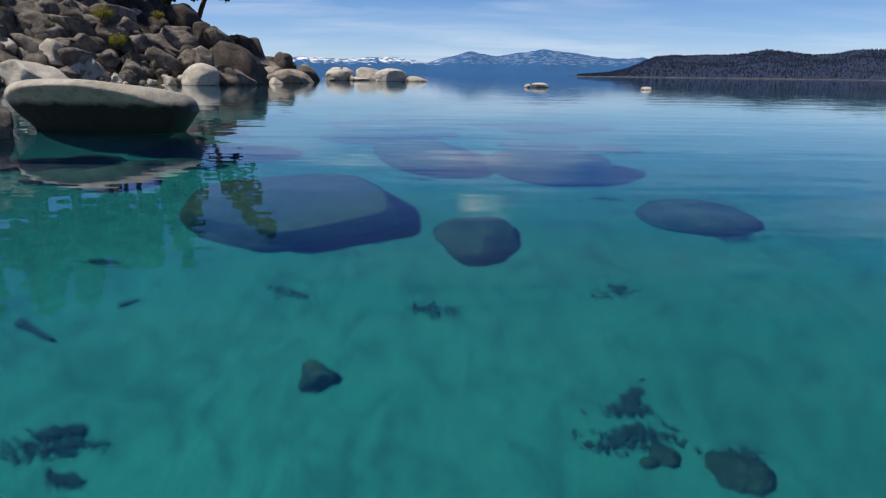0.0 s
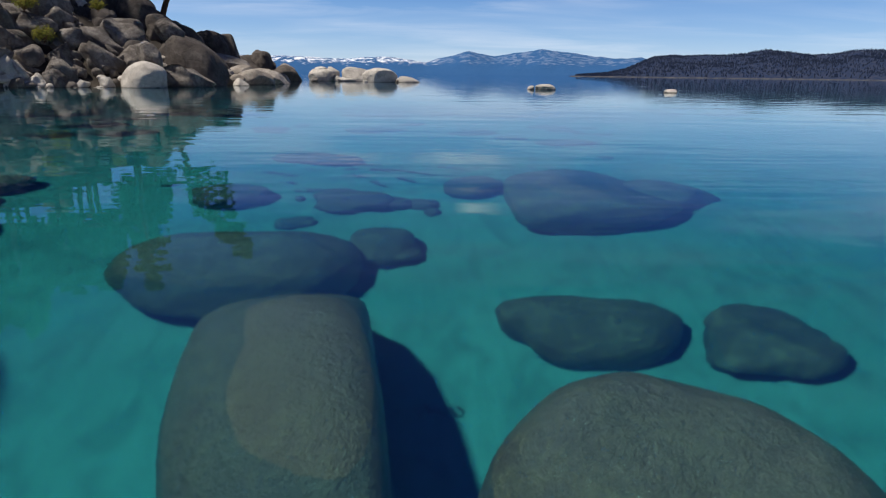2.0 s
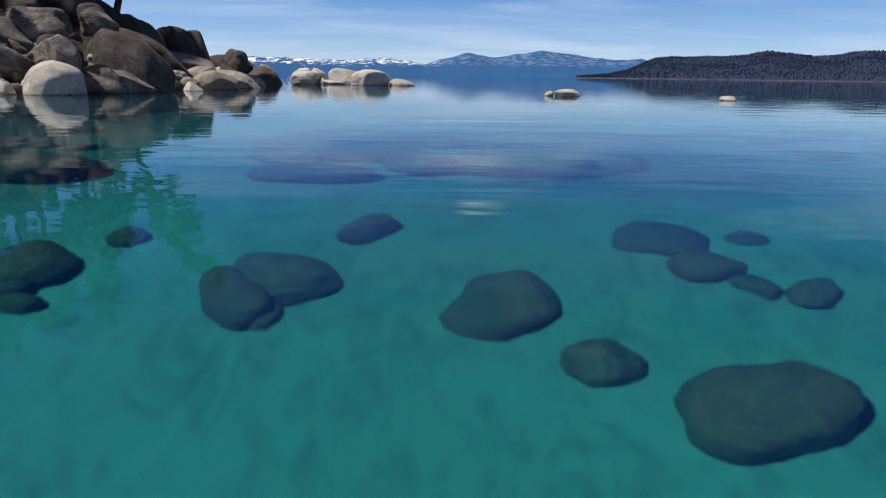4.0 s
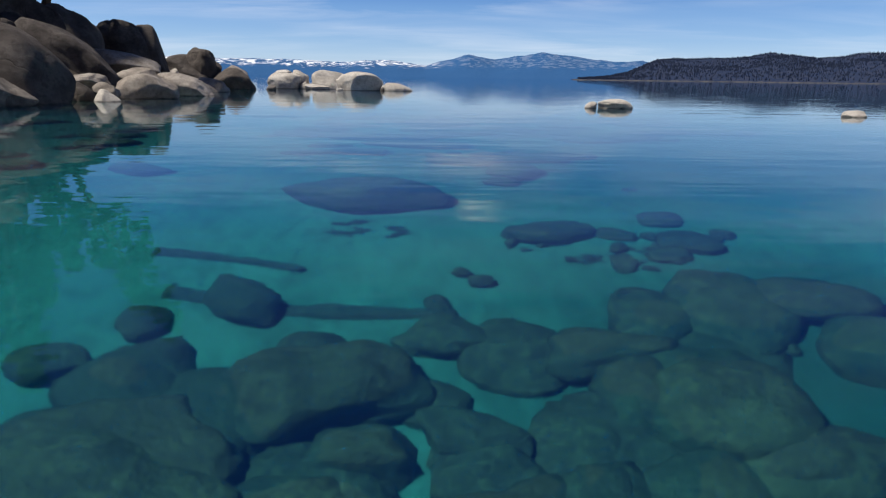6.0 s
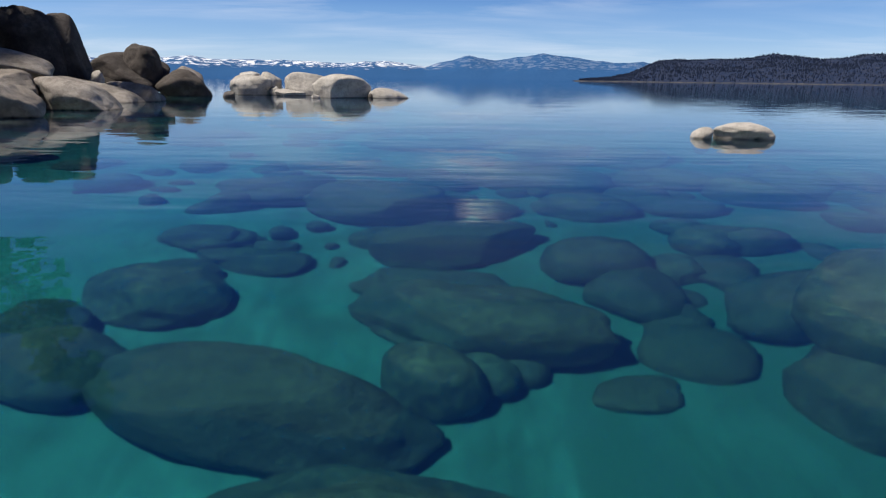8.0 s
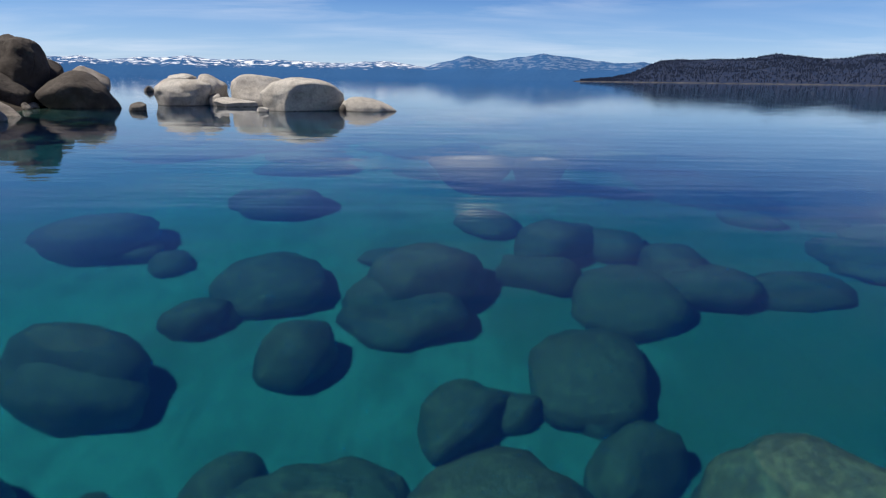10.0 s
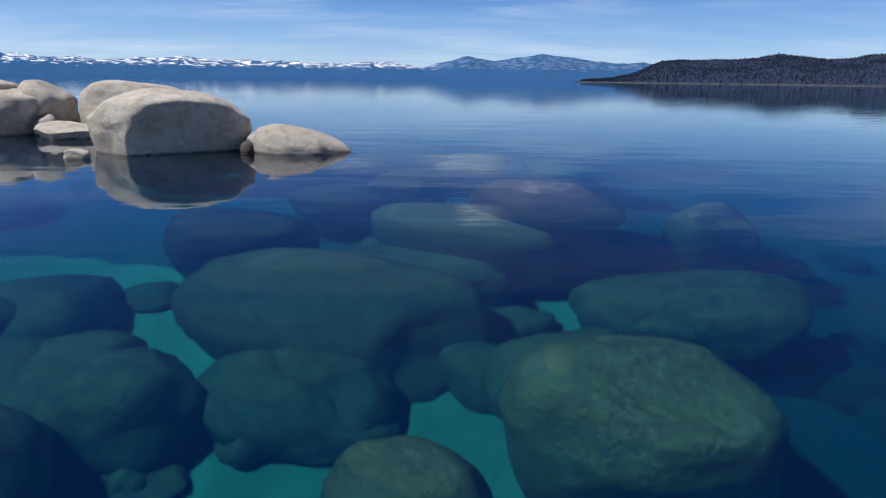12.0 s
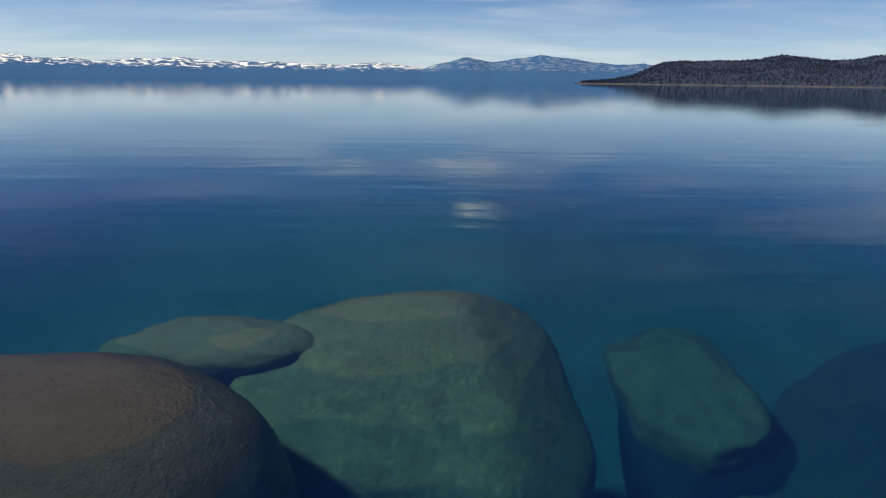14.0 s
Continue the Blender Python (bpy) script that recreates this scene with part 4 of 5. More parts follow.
boulder(-4.13, 20.53, -4.88, 0.72, 0.39, 0.42, 0, 4)
boulder(-4.93, 21.44, -4.91, 0.99, 0.57, 0.76, 0, 4)
boulder(-4.72, 19.70, -4.86, 0.75, 0.45, 0.52, 0, 4)
boulder(5.00, 19.85, -4.86, 0.52, 0.63, 0.59, 0, 4, square=2.1)
boulder(0.11, 19.43, -4.85, 1.85, 0.71, 0.64, -12, 5, square=2.6, rough=0.15)
boulder(6.64, 23.64, -4.96, 1.05, 0.72, 0.83, -10, 4)
boulder(-4.25, 25.41, -5.01, 1.80, 1.08, 1.62, 20, 5, square=2.4, facets=4)
boulder(-1.69, 24.96, -5.00, 2.02, 1.41, 0.91, -15, 5, square=2.9, facets=4, rough=0.07, faces_cut=((0.0, -0.1, 1.0, 0.6),))
boulder(-1.77, 28.18, -5.10, 1.45, 0.71, 0.73, 5, 5, square=2.6, facets=6, rough=0.12)
boulder(-5.29, 28.49, -5.10, 0.65, 0.84, 0.63, 0, 4, square=2.0, facets=3)
boulder(-4.03, 29.00, -5.12, 0.86, 0.81, 0.64, 0, 4, square=2.1, facets=3)
boulder(3.34, 27.23, -5.07, 2.46, 1.88, 1.69, -22, 5, square=2.3, facets=4, rough=0.09, faces_cut=((0.1, 0.4, 0.9, 0.66),))
boulder(0.37, 26.55, -5.05, 1.25, 0.99, 0.78, -10, 4, square=2.6, facets=5)
boulder(1.80, 30.46, -5.16, 1.16, 1.11, 0.99, 0, 4, facets=4)
boulder(5.31, 30.29, -5.16, 2.37, 0.80, 0.92, -4, 5, square=3.0)
boulder(-1.09, 34.02, -5.27, 1.55, 1.42, 1.45, 0, 5, facets=4)
boulder(4.73, 33.10, -5.24, 2.13, 1.77, 2.64, 0, 5, facets=4)
boulder(7.81, 31.43, -5.19, 1.65, 1.45, 2.20, -10, 5, facets=4)
boulder(5.79, 25.01, -5.00, 0.94, 0.96, 0.98, 0, 4, facets=4)
boulder(4.63, 24.78, -4.99, 0.77, 0.54, 0.46, 0, 4, square=2.6)
boulder(0.63, 25.12, -5.00, 0.93, 0.56, 0.33, -15, 4, square=2.8, rough=0.14)
boulder(-2.44, 30.63, -5.17, 0.79, 0.54, 0.24, 0, 4)
boulder(-5.16, 56.22, -6.05, 0.84, 0.80, 0.73, 0, 4)
boulder(-7.51, 56.06, -6.04, 0.97, 1.04, 0.93, 0, 4)
boulder(8.23, 53.80, -5.95, 1.06, 0.99, 2.65, 0, 4)
boulder(-4.39, 60.51, -6.25, 1.29, 1.35, 2.03, 0, 4, square=2.8)
boulder(-1.47, 61.30, -6.33, 1.70, 1.33, 1.50, 0, 5)
boulder(3.65, 61.28, -6.33, 2.00, 1.50, 1.80, 0, 5)
boulder(-6.68, 57.89, -6.12, 2.25, 1.87, 2.84, -8, 5, facets=4)
boulder(-1.20, 63.49, -6.55, 3.87, 2.12, 3.35, -20, 5, square=2.5, facets=5, rough=0.10, faces_cut=((0.1, -0.6, 0.75, 0.72), (0.8, -0.4, 0.2, 0.7)))
boulder(-1.64, 61.00, -6.30, 2.03, 1.22, 1.49, -8, 5, square=2.2, facets=4, rough=0.10, faces_cut=((0.6, 0.2, 0.7, 0.6),))
boulder(6.87, 63.79, -6.58, 2.79, 1.70, 2.36, -12, 5, square=2.4, facets=4)
boulder(-5.34, 60.67, -6.27, 1.63, 1.62, 1.59, 25, 5, square=2.3, facets=3, faces_cut=((0.8, -0.3, 0.3, 0.5),))
boulder(-3.84, 59.27, -6.17, 0.87, 0.52, 0.35, 0, 4, square=2.9)
boulder(0.68, 66.72, -6.87, 2.41, 1.38, 1.67, -15, 5, square=2.9, faces_cut=((0.1, -0.2, 1.0, 0.6),))
boulder(3.09, 64.12, -6.61, 1.00, 0.67, 0.69, 0, 4)
boulder(-3.43, 65.11, -6.71, 2.18, 1.31, 1.53, 0, 5, facets=4)
boulder(-3.31, -27.83, -4.28, 1.80, 1.32, 1.22, 8, 5, facets=4, rough=0.09)
boulder(-2.17, 15.92, -4.76, 2.50, 0.91, 1.20, -8, 5, square=2.4, facets=4, rough=0.10, faces_cut=((-0.45, 0.0, 0.9, 0.62),))
boulder(-0.51, 14.05, -4.71, 2.17, 1.02, 0.97, -8, 5, square=2.5, facets=4, rough=0.12)
boulder(1.74, 48.47, -1.46, 1.58, 1.39, 1.29, 10, 5, square=2.15, facets=2, rough=0.05, mat=BROWN_GRANITE, label="boulder covered in dark brown algae just under water")
boulder(3.94, 48.21, -1.48, 1.04, 1.18, 1.31, -30, 4, square=2.15, facets=2, rough=0.05, mat=BROWN_GRANITE, label="boulder covered in dark brown algae just under water")
boulder(0.07, 55.76, -5.17, 3.22, 2.12, 2.57, -10, 5, square=2.4, facets=4, rough=0.09, faces_cut=((0.8, -0.35, 0.1, 0.5),))
boulder(4.61, 54.21, -4.36, 1.96, 2.29, 1.96, 0, 5, square=2.3, facets=3, rough=0.07, faces_cut=((-0.2, 0.2, 1.0, 0.78),))
boulder(-4.95, 54.00, -5.96, 1.91, 1.33, 1.33, 8, 5, facets=4, rough=0.1)
boulder(-4.60, 51.19, -5.85, 2.07, 1.18, 1.21, 6, 5, facets=5, rough=0.12)
boulder(0.00, 50.88, -5.84, 1.30, 0.98, 0.65, 0, 5, facets=4, square=2.7)
boulder(1.71, 53.57, -5.94, 1.18, 0.95, 0.79, -10, 4, facets=4, square=2.7)
boulder(-4.93, 56.47, -6.06, 0.80, 0.59, 0.57, 0, 4)
boulder(8.96, 54.05, -5.96, 1.51, 1.14, 2.12, 0, 5, facets=4)
boulder(0.59, 57.99, -4.48, 1.20, 0.96, 1.08, 0, 4, square=2.2, facets=3)
boulder(4.06, 59.29, -4.81, 2.12, 1.69, 1.91, -12, 5, square=2.5, facets=4, rough=0.10, faces_cut=((0.3, 0.1, 1.0, 0.72),))
boulder(1.91, 67.03, -4.28, 2.97, 1.48, 2.08, -28, 5, square=2.4, facets=4, rough=0.07)
boulder(4.40, 68.49, -2.67, 2.35, 2.99, 2.41, -14, 5, square=2.5, facets=4, rough=0.06, mat=BROWN_GRANITE, label="boulder covered in dark brown algae just under water")
boulder(-2.02, 70.68, -5.34, 2.14, 1.65, 2.74, -14, 5, facets=4, mat=BROWN_GRANITE, label="boulder covered in dark brown algae just under water")
boulder(-4.31, 66.59, -4.37, 2.22, 1.82, 2.07, -10, 5, facets=4, square=2.4, mat=BROWN_GRANITE, label="boulder covered in dark brown algae just under water")
boulder(0.17, 70.79, -2.47, 1.63, 1.75, 1.67, 10, 5, square=2.4, facets=4, rough=0.08, mat=BROWN_GRANITE, label="boulder covered in dark brown algae just under water")
boulder(0.54, 65.75, -5.71, 2.61, 1.31, 1.31, -20, 5, square=2.7, rough=0.14)
boulder(9.03, 67.39, -6.95, 1.50, 1.33, 5.06, 0, 5, facets=4)
boulder(2.85, 77.96, -3.75, 1.82, 1.37, 1.55, -4, 5, square=2.6, facets=3, rough=0.06, label="back half of a split granite boulder under water")
boulder(2.62, 75.53, -3.73, 1.59, 1.11, 1.43, -4, 5, square=2.7, facets=3, rough=0.06, label="front half of a split granite boulder under water")
boulder(6.18, 78.18, -4.95, 1.18, 1.02, 0.95, 20, 4, square=2.6, facets=4)
boulder(6.66, 76.02, -4.88, 1.82, 1.46, 1.28, -12, 5, square=2.4, facets=4)
boulder(-4.09, 78.80, -3.12, 6.00, 3.67, 2.62, -14, 5, square=2.3, facets=2, rough=0.04, mat=BROWN_GRANITE, label="boulder covered in dark brown algae just under water")
boulder(1.81, 87.86, -5.69, 3.35, 3.02, 3.69, 5, 5, square=2.9, facets=3, rough=0.06, faces_cut=((-0.05, -0.4, 0.9, 0.6),))
boulder(-2.57, 84.97, -4.75, 3.04, 2.43, 4.25, -24, 5, square=2.6, facets=3, rough=0.05, mat=BROWN_GRANITE, label="boulder covered in dark brown algae just under water")
boulder(-1.68, 88.46, -3.34, 2.09, 0.96, 1.04, -5, 5, square=2.6)
boulder(7.75, 89.84, -7.00, 1.45, 2.35, 1.40, 0, 5, square=2.6)


def reef(cx, cy, rx, ry, count, seed, small=0.5, large=1.8, flat=1.0):
    """Scattered boulders on a stretch of the lake bed."""
    rng = random.Random(seed)
    field = []
    for _ in range(count):
        ang, r = rng.uniform(0, 6.283), math.sqrt(rng.random())
        x, y = cx + rx * r * math.cos(ang), cy + ry * r * math.sin(ang)
        a = small + (large - small) * rng.random() ** 1.8
        z = ground_z(x, y)
        h = min(a * rng.uniform(0.7, 1.4) * flat, -z - 0.5)
        if h < 0.2:
            continue
        field.append(boulder(x, y, z - 0.05, a, a * rng.uniform(0.6, 1.0), h, rng.uniform(0, 180), 3))
    bpy.context.view_layer.update()
    joined(field, "boulder_field", LAKE_GRANITE, "scattered algae-covered boulders on the lake bed", "boulders")


reef(10, 22, 4.5, 7, 30, 31, 0.6, 2.0)
reef(6.4, 19.0, 2.6, 3.4, 16, 43, 0.5, 1.5, 0.6)
reef(4.5, 64.5, 4.5, 3.0, 10, 47, 0.5, 1.4, 0.7)
reef(12, -2, 5, 5, 12, 32)
reef(4, 41, 6, 4, 14, 33)
reef(-4, 43, 5, 4, 10, 34)
reef(-10, 60, 5, 9, 18, 35, 0.7, 2.2)
reef(-11, 31, 5, 9, 16, 36)
reef(12, 45, 5, 10, 18, 37)
reef(13, 66, 5, 8, 12, 38, 0.8, 2.2)
reef(-12, 8, 5, 6, 10, 39)
reef(3, -14, 4, 2.0, 9, 40, 0.4, 1.1, 0.5)
reef(-4, -14, 4, 2.5, 7, 41, 0.4, 1.1, 0.6)
reef(1, 27.5, 6, 2.5, 16, 44, 0.4, 1.3)
reef(-7, 22, 3, 6, 12, 45, 0.4, 1.4)
reef(7, 28, 4, 4, 14, 46, 0.5, 1.6)
reef(-2, 36, 6, 3, 14, 49, 0.5, 1.6)
reef(0, -1, 5, 2.5, 16, 51, 0.3, 0.9, 0.6)
reef(-15, -12, 6, 12, 40, 53, 0.5, 1.9)
reef(-18, 14, 6, 9, 36, 54, 0.5, 1.9)
reef(-18, 36, 5, 13, 40, 55, 0.5, 1.9)
reef(-18, 62, 6, 13, 36, 56, 0.6, 2.2)
reef(-9.0, -29.0, 2.6, 6.0, 16, 69, 0.8, 1.9, 0.8)
reef(2.4, 11.3, 2.4, 1.3, 44, 59, 0.08, 0.38)
reef(3.6, 3.0, 2.4, 1.4, 34, 60, 0.08, 0.32)
reef(-1.2, -24.8, 2.2, 1.2, 26, 61, 0.06, 0.26)
reef(-2.5, -5.0, 3.0, 2.0, 26, 62, 0.1, 0.4)
reef(-3.0, 21.5, 2.5, 2.0, 26, 63, 0.08, 0.36)
reef(1.0, 24.5, 4.0, 2.0, 30, 64, 0.1, 0.5)
reef(-3.0, 55.5, 2.0, 2.5, 26, 65, 0.1, 0.4)
reef(0.5, 54.0, 2.0, 1.2, 18, 66, 0.1, 0.45)
reef(-3.5, 60.5, 2.0, 1.6, 16, 67, 0.15, 0.6)
reef(0.0, -35.0, 5.0, 4.0, 12, 68, 0.05, 0.16)
boulder(12.4, 88.5, -9.6, 4.6, 3.6, 3.0, 15, 5, square=2.8, faces_cut=((-0.1, 0.0, 1.0, 0.75),))
boulder(8.8, 84.6, -8.9, 3.4, 2.6, 2.6, -25, 5, square=3.0, faces_cut=((0.0, -0.1, 1.0, 0.7),))
reef(0.8, -2.4, 4.2, 2.0, 26, 70, 0.4, 1.2, 0.4)
reef(5.0, -1.8, 2.6, 2.8, 18, 71, 0.5, 1.4, 0.55)
reef(-3.0, -4.2, 2.2, 1.2, 8, 72, 0.5, 1.3, 0.4)


# ---- sunken wood and litter on the sand ----
def snag(points, radius, label="dark sunken branch lying on the sand"):
    """A waterlogged branch: a tapering, bent round stick along the given way."""
    pts = [Vector(p) for p in points]
    line = []
    for a, b in zip(pts, pts[1:]):
        line += [a.lerp(b, k / 6) for k in range(6)]
    line.append(pts[-1])
    verts, faces, sides = [], [], 8
    for i, p in enumerate(line):
        d = (line[min(i + 1, len(line) - 1)] - line[max(i - 1, 0)]).normalized()
        u = d.cross(Vector((0, 0, 1))).normalized()
        w = u.cross(d)
        r = radius * (1 - 0.6 * i / len(line)) * (1 + 0.3 * noise.noise(p * 3))
        for k in range(sides):
            ang = 6.2832 * k / sides
            verts.append(p + (u * math.cos(ang) + w * math.sin(ang)) * r + Vector((0, 0, 0.06 * noise.noise(p * 2.0))))
    for i in range(len(line) - 1):
        for k in range(sides):
            faces.append((i * sides + k, i * sides + (k + 1) % sides, (i + 1) * sides + (k + 1) % sides, (i + 1) * sides + k))
    faces += [tuple(range(sides - 1, -1, -1)), tuple(range((len(line) - 1) * sides, len(line) * sides))]
    tagged(mesh_object("branch", verts, faces, SNAG), label, "branch", "sunken branches")


snag([(-1.41, -21.80, -4.25), (-1.06, -21.97, -4.25), (-0.61, -22.21, -4.25), (0.12, -22.48, -4.24)], 0.07)
snag([(-1.99, -21.78, -4.24), (-1.65, -21.88, -4.24), (-1.44, -22.07, -4.24)], 0.08)
snag([(-0.31, -21.43, -4.25), (0.12, -21.56, -4.25), (0.53, -21.92, -4.25)], 0.07)
snag([(0.41, -21.15, -4.27), (0.80, -21.54, -4.27)], 0.04)
snag([(-1.21, -22.69, -4.23), (-0.96, -22.88, -4.23), (-0.82, -23.06, -4.23)], 0.09)
snag([(-1.80, -23.01, -4.23), (-1.67, -23.19, -4.23), (-1.48, -23.38, -4.23)], 0.09)
snag([(-5.03, 2.21, -4.58), (-4.12, 2.15, -4.58), (-3.21, 2.07, -4.58), (-2.28, 1.88, -4.58)], 0.24)
snag([(-4.24, 0.81, -4.54), (-3.31, 0.68, -4.54), (-2.20, 0.51, -4.54), (-0.91, 0.51, -4.54), (0.44, 0.54, -4.54)], 0.24)
snag([(-2.09, 51.47, -5.76), (-1.70, 51.89, -5.77), (-1.42, 52.25, -5.78)], 0.07)
snag([(-2.80, 53.50, -5.81), (-2.38, 53.11, -5.80)], 0.09)
snag([(-5.68, -39.62, -4.22), (-5.51, -39.42, -4.22)], 0.05)
snag([(-6.61, -40.16, -4.20), (-6.09, -40.40, -4.20)], 0.07)


def litter(cx, cy, rx, ry, count, seed):
    """Drifts of cones, bark and needles on the sand."""
    rng = random.Random(seed)
    verts, faces = [], []
    heaps = []
    for _ in range(max(3, count // 5)):
        ang, r = rng.uniform(0, 6.283), rng.random() ** 0.7
        heaps.append((cx + rx * r * math.cos(ang), cy + ry * r * math.sin(ang), rng.uniform(0.04, 0.16), rng.uniform(-0.6, 0.6)))
    for _ in range(count * 14):
        hx, hy, spread, lie = rng.choice(heaps)
        u, w = rng.gauss(0, spread * 1.3), rng.gauss(0, spread * 0.5)
        x, y = hx + u * math.cos(lie) - w * math.sin(lie), hy + u * math.sin(lie) + w * math.cos(lie)
        z, turn, long, thick = ground_z(x, y) + 0.045, rng.uniform(0, 3.14), rng.uniform(0.02, 0.075), rng.uniform(0.006, 0.02)
        d, e = (math.cos(turn) * long, math.sin(turn) * long), (-math.sin(turn) * thick, math.cos(turn) * thick)
        o = len(verts)
        verts += [(x + d[0], y + d[1], z), (x + e[0], y + e[1], z), (x - d[0], y - d[1], z + rng.uniform(0, 0.02)), (x - e[0], y - e[1], z), (x, y, z + thick), (x, y, z - thick)]
        faces += [(o, o + 1, o + 4), (o + 1, o + 2, o + 4), (o + 2, o + 3, o + 4), (o + 3, o, o + 4), (o + 1, o, o + 5), (o + 2, o + 1, o + 5), (o + 3, o + 2, o + 5), (o, o + 3, o + 5)]
    tagged(mesh_object("litter", verts, faces, DEBRIS, smooth=False), "dark drift of bark and needles on the sand", "litter", kind="stuff")


for i, spot in enumerate(((-5.2, -42.0, 0.5, 0.4, 26), (1.0, -41.6, 0.9, 0.6, 34), (-4.2, -38.8, 2.5, 1.4, 16), (-0.5, -39.5, 2.5, 1.6, 14), (-4.8, -24.0, 1.8, 2.0, 36),
                          (-1.8, -21.6, 1.0, 1.6, 24), (-1.5, 3.8, 1.6, 0.4, 44), (3.0, 2.2, 1.5, 1.0, 36), (3.2, 9.4, 1.6, 1.0, 34), (-3.4, 21.0, 1.2, 0.8, 24),
                          (-1.5, 52.0, 1.0, 1.2, 14), (-6.5, 27.0, 1.5, 1.5, 20), (1.8, 12.5, 2.2, 1.0, 40), (0.0, -32.5, 3.5, 3.5, 26), (5.0, -38.0, 2.5, 2.5, 16))):
    litter(*spot, 60 + i)


# ---- pines, brush and old snow on the headland ----
def tube(points, radii, sides=9):
    verts, faces = [], []
    for i, p in enumerate(points):
        d = (points[min(i + 1, len(points) - 1)] - points[max(i - 1, 0)]).normalized()
        u = d.cross(Vector((0.3, 1, 0.1))).normalized()
        w = u.cross(d)
        for k in range(sides):
            ang = 6.2832 * k / sides
            verts.append(p + (u * math.cos(ang) + w * math.sin(ang)) * radii[i])
    for i in range(len(points) - 1):
        for k in range(sides):
            faces.append((i * sides + k, i * sides + (k + 1) % sides, (i + 1) * sides + (k + 1) % sides, (i + 1) * sides + k))
    return verts, faces


def pine(base, height, lean, crown_from, spread, limbs, seed, label):
    """A pine: tapering trunk, drooping limbs, and tufts of needles along them."""
    rng = random.Random(seed)
    tree = tagged(new("pine_tree"), label, "tree", "pines on the headland")
    tree.location = base
    steps = 14
    axis_points = [Vector((lean[0] * (k / steps) ** 1.3 + 0.12 * math.sin(k * 0.9 + seed), lean[1] * (k / steps) ** 1.3 + 0.1 * math.sin(k * 0.7), height * k / steps - 0.6 * (k == 0))) for k in range(steps + 1)]
    width = height * 0.022
    verts, faces = tube(axis_points, [width * (1 - 0.9 * k / steps) + 0.02 for k in range(steps + 1)], 12)
    mesh_object("trunk", verts, faces, BARK, tree)
    lv, lf, nv, nf = [], [], [], []
    for _ in range(limbs):
        k = crown_from + (1 - crown_from) * rng.random() ** 0.85
        i = min(int(k * steps), steps - 1)
        start = axis_points[i].lerp(axis_points[i + 1], k * steps - i)
        reach = spread * (1.05 - ((k - crown_from) / (1 - crown_from)) ** 1.4 * 0.85) * rng.uniform(0.55, 1.1)
        ang = rng.uniform(0, 6.2832)
        side = Vector((math.cos(ang), math.sin(ang), 0))
        pts = [start + side * reach * q + Vector((0, 0, reach * (0.22 * q - 0.35 * q * q + rng.uniform(-0.04, 0.04)))) for q in (0, 0.33, 0.66, 1.0)]
        v, f = tube(pts, [0.12, 0.08, 0.05, 0.015], 5)
        o = len(lv)
        lv += v
        lf += [tuple(o + a for a in q) for q in f]
        for q in (0.5, 0.68, 0.8, 0.9, 1.0):
            c = start + side * reach * q + Vector((rng.gauss(0, 0.28), rng.gauss(0, 0.28), reach * (0.22 * q - 0.35 * q * q) + 0.1))
            for _ in range(30):
                way = Vector((rng.gauss(0, 1), rng.gauss(0, 1), rng.gauss(0.25, 0.7))).normalized()
                long = rng.uniform(0.28, 0.6)
                cross = way.cross(Vector((rng.gauss(0, 1), rng.gauss(0, 1), rng.gauss(0, 1)))).normalized() * 0.12
                o = len(nv)
                nv += [c - cross, c + cross, c + way * long + cross * 1.4, c + way * long * 1.15, c + way * long - cross * 1.4]
                nf.append((o, o + 1, o + 2, o + 3, o + 4))
    mesh_object("limbs", lv, lf, BARK, tree)
    mesh_object("crown", nv, nf, NEEDLES, tree, smooth=False)
    return tree


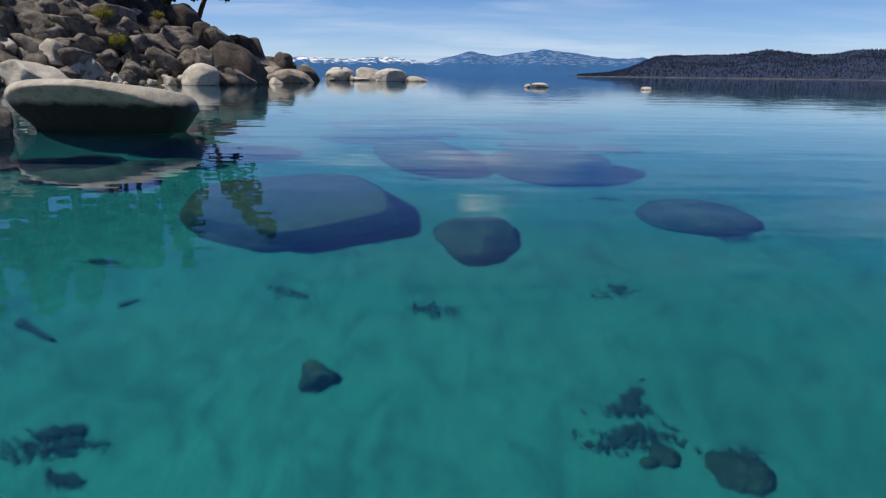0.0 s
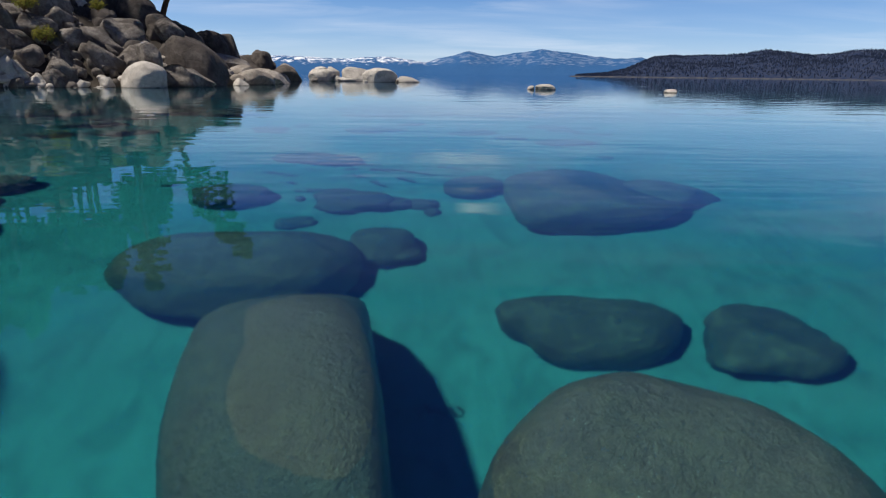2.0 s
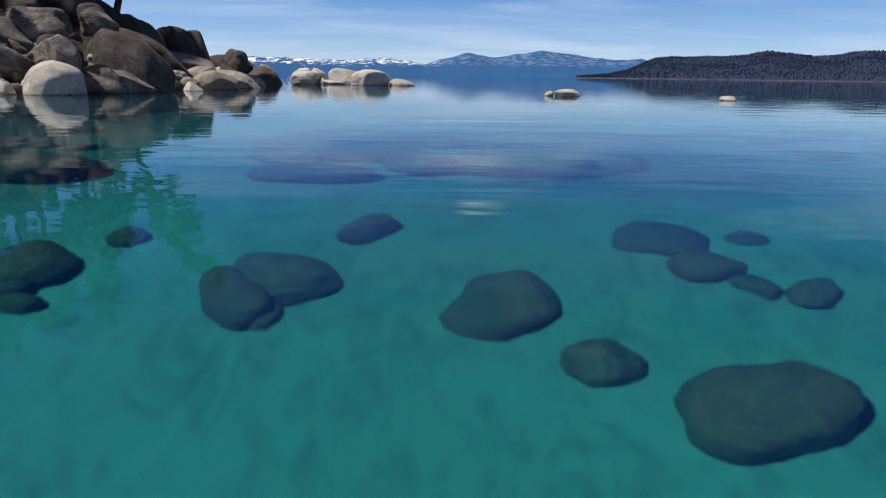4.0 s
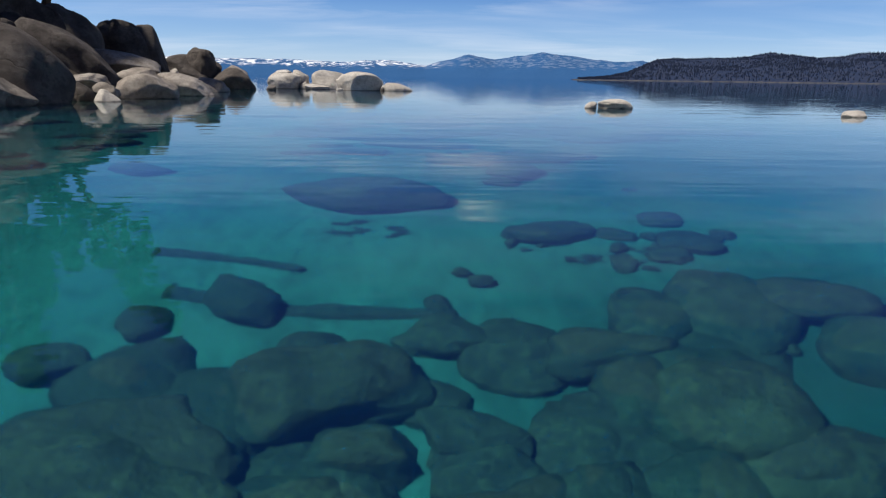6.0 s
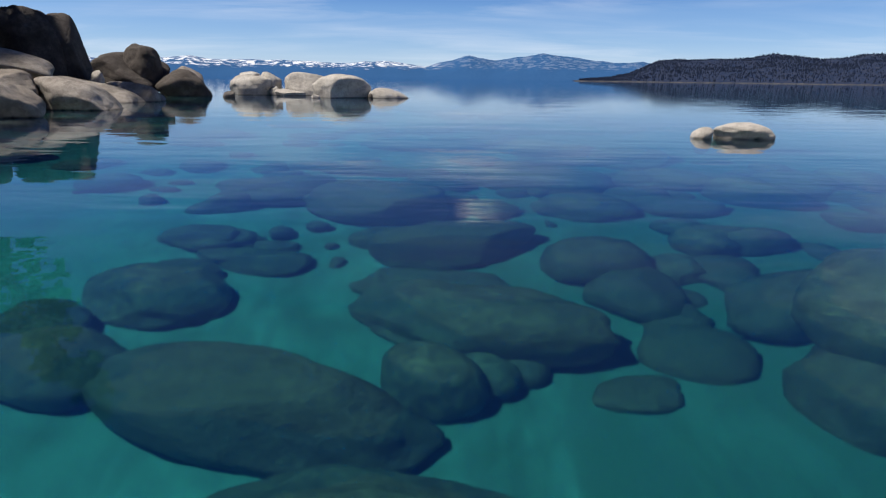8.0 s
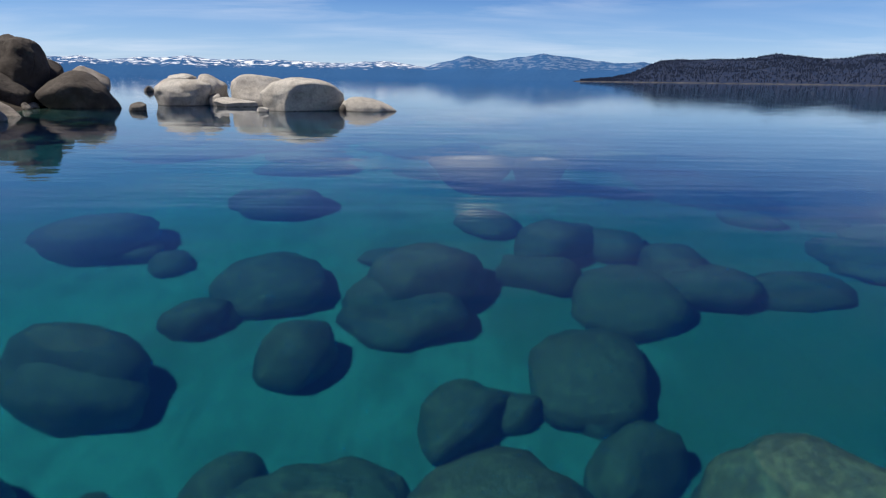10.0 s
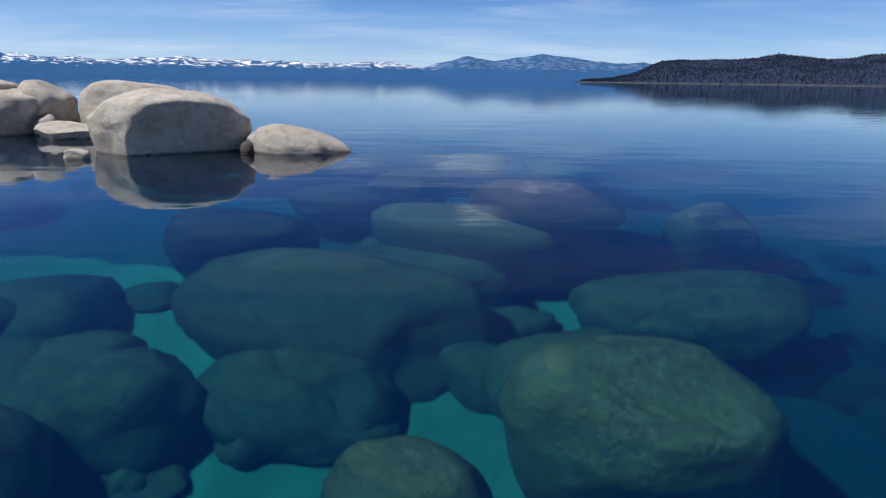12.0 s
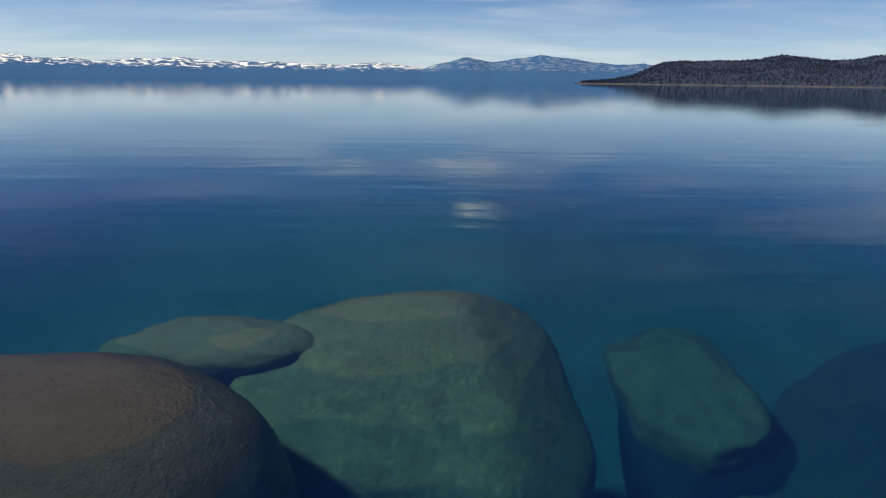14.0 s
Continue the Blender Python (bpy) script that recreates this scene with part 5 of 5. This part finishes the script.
TALL = "tall dark green pine on the rocky headland"
pine((-42.6, 62.0, ground_z(-42.6, 62) - 0.3), 28.5 - ground_z(-42.6, 62), (11.5, -3.0), 0.30, 4.4, 84, 3, "leaning pine with a reddish trunk and a thin crown")
for x, y, top, spread, seed in ((-43.2, 50.0, 31.0, 3.4, 5), (-46.5, 56.0, 27.0, 3.0, 6), (-51.5, 49.0, 30.0, 3.6, 7), (-58.0, 47.0, 30.5, 3.4, 8), (-62.5, 42.0, 30.0, 3.8, 9),
                                (-54.5, 40.0, 27.0, 3.0, 10), (-49.0, 62.0, 26.0, 2.8, 11), (-67.0, 52.0, 32.0, 3.6, 12), (-55.0, 31.0, 30.0, 3.4, 13), (-50.5, 25.0, 27.0, 3.0, 14), (-60.0, 24.0, 32.0, 3.8, 15), (-56.0, 15.0, 29.0, 3.4, 16), (-66.0, 33.0, 34.0, 3.8, 17), (-63.0, 12.0, 30.0, 3.4, 18), (-48.0, 38.0, 28.0, 2.9, 19), (-52.0, 74.0, 26.0, 2.6, 20), (-46.5, 43.0, 29.0, 3.2, 21), (-52.5, 55.0, 33.0, 3.6, 22), (-59.0, 36.0, 33.0, 3.6, 23), (-50.0, 32.0, 30.0, 3.2, 24)):
    foot = ground_z(x, y) - 0.3
    pine((x, y, foot), top - foot, (0.4, 0.0), 0.30, spread * 1.25, 66, seed, TALL)


def bush(x, y, z, r, seed):
    """A low shrub: many stems from one foot, with small leaves towards their ends."""
    rng = random.Random(seed)
    shrub = tagged(new("bush"), "yellow-green manzanita bush growing between boulders", "bush", "bushes on the headland")
    shrub.location = (x, y, z)
    sv, sf, lv, lf = [], [], [], []
    for _ in range(26):
        way = Vector((rng.gauss(0, 0.7), rng.gauss(0, 0.7), 1.0)).normalized() * r * rng.uniform(0.7, 1.2)
        v, f = tube([way * k for k in (-0.15, 0.35, 0.7, 1.0)], [0.03, 0.025, 0.018, 0.008], 5)
        o = len(sv)
        sv += v
        sf += [tuple(o + a for a in q) for q in f]
        for _ in range(46):
            c = way * rng.uniform(0.45, 1.05) + Vector((rng.gauss(0, 0.16), rng.gauss(0, 0.16), rng.gauss(0, 0.12))) * r
            u = Vector((rng.gauss(0, 1), rng.gauss(0, 1), rng.gauss(0, 1))).normalized() * 0.07
            w = u.orthogonal().normalized() * 0.04
            o = len(lv)
            lv += [c - u, c + w, c + u, c - w]
            lf.append((o, o + 1, o + 2, o + 3))
    mesh_object("stems", sv, sf, BARK, shrub)
    mesh_object("leaves", lv, lf, BRUSH, shrub, smooth=False)


bush(-35.3, 20.6, 4.0, 1.1, 71)
bush(-37.3, 21.6, 6.6, 1.3, 72)
bush(-40.5, 17.5, 5.2, 1.0, 73)
bush(-33.5, 27.0, 7.2, 0.8, 74)


def snow_patch(x, y, z, a, b, h, rot, tilt):
    boulder(x, y, z, a, b, h, rot, 4, SNOW, "snow_patch", "leftover patch of old white snow on the rocks", "snow patches", square=2.1, facets=2, rough=0.08, tilt=tilt, sink=0.3)


snow_patch(-40.6, 22.0, 4.7, 2.2, 0.6, 0.5, 0, -0.42)
snow_patch(-50.2, 28.0, 9.9, 2.6, 0.8, 0.5, -5, -0.25)
snow_patch(-49.5, 26.0, 10.6, 1.8, 0.9, 0.5, 0, -0.2)
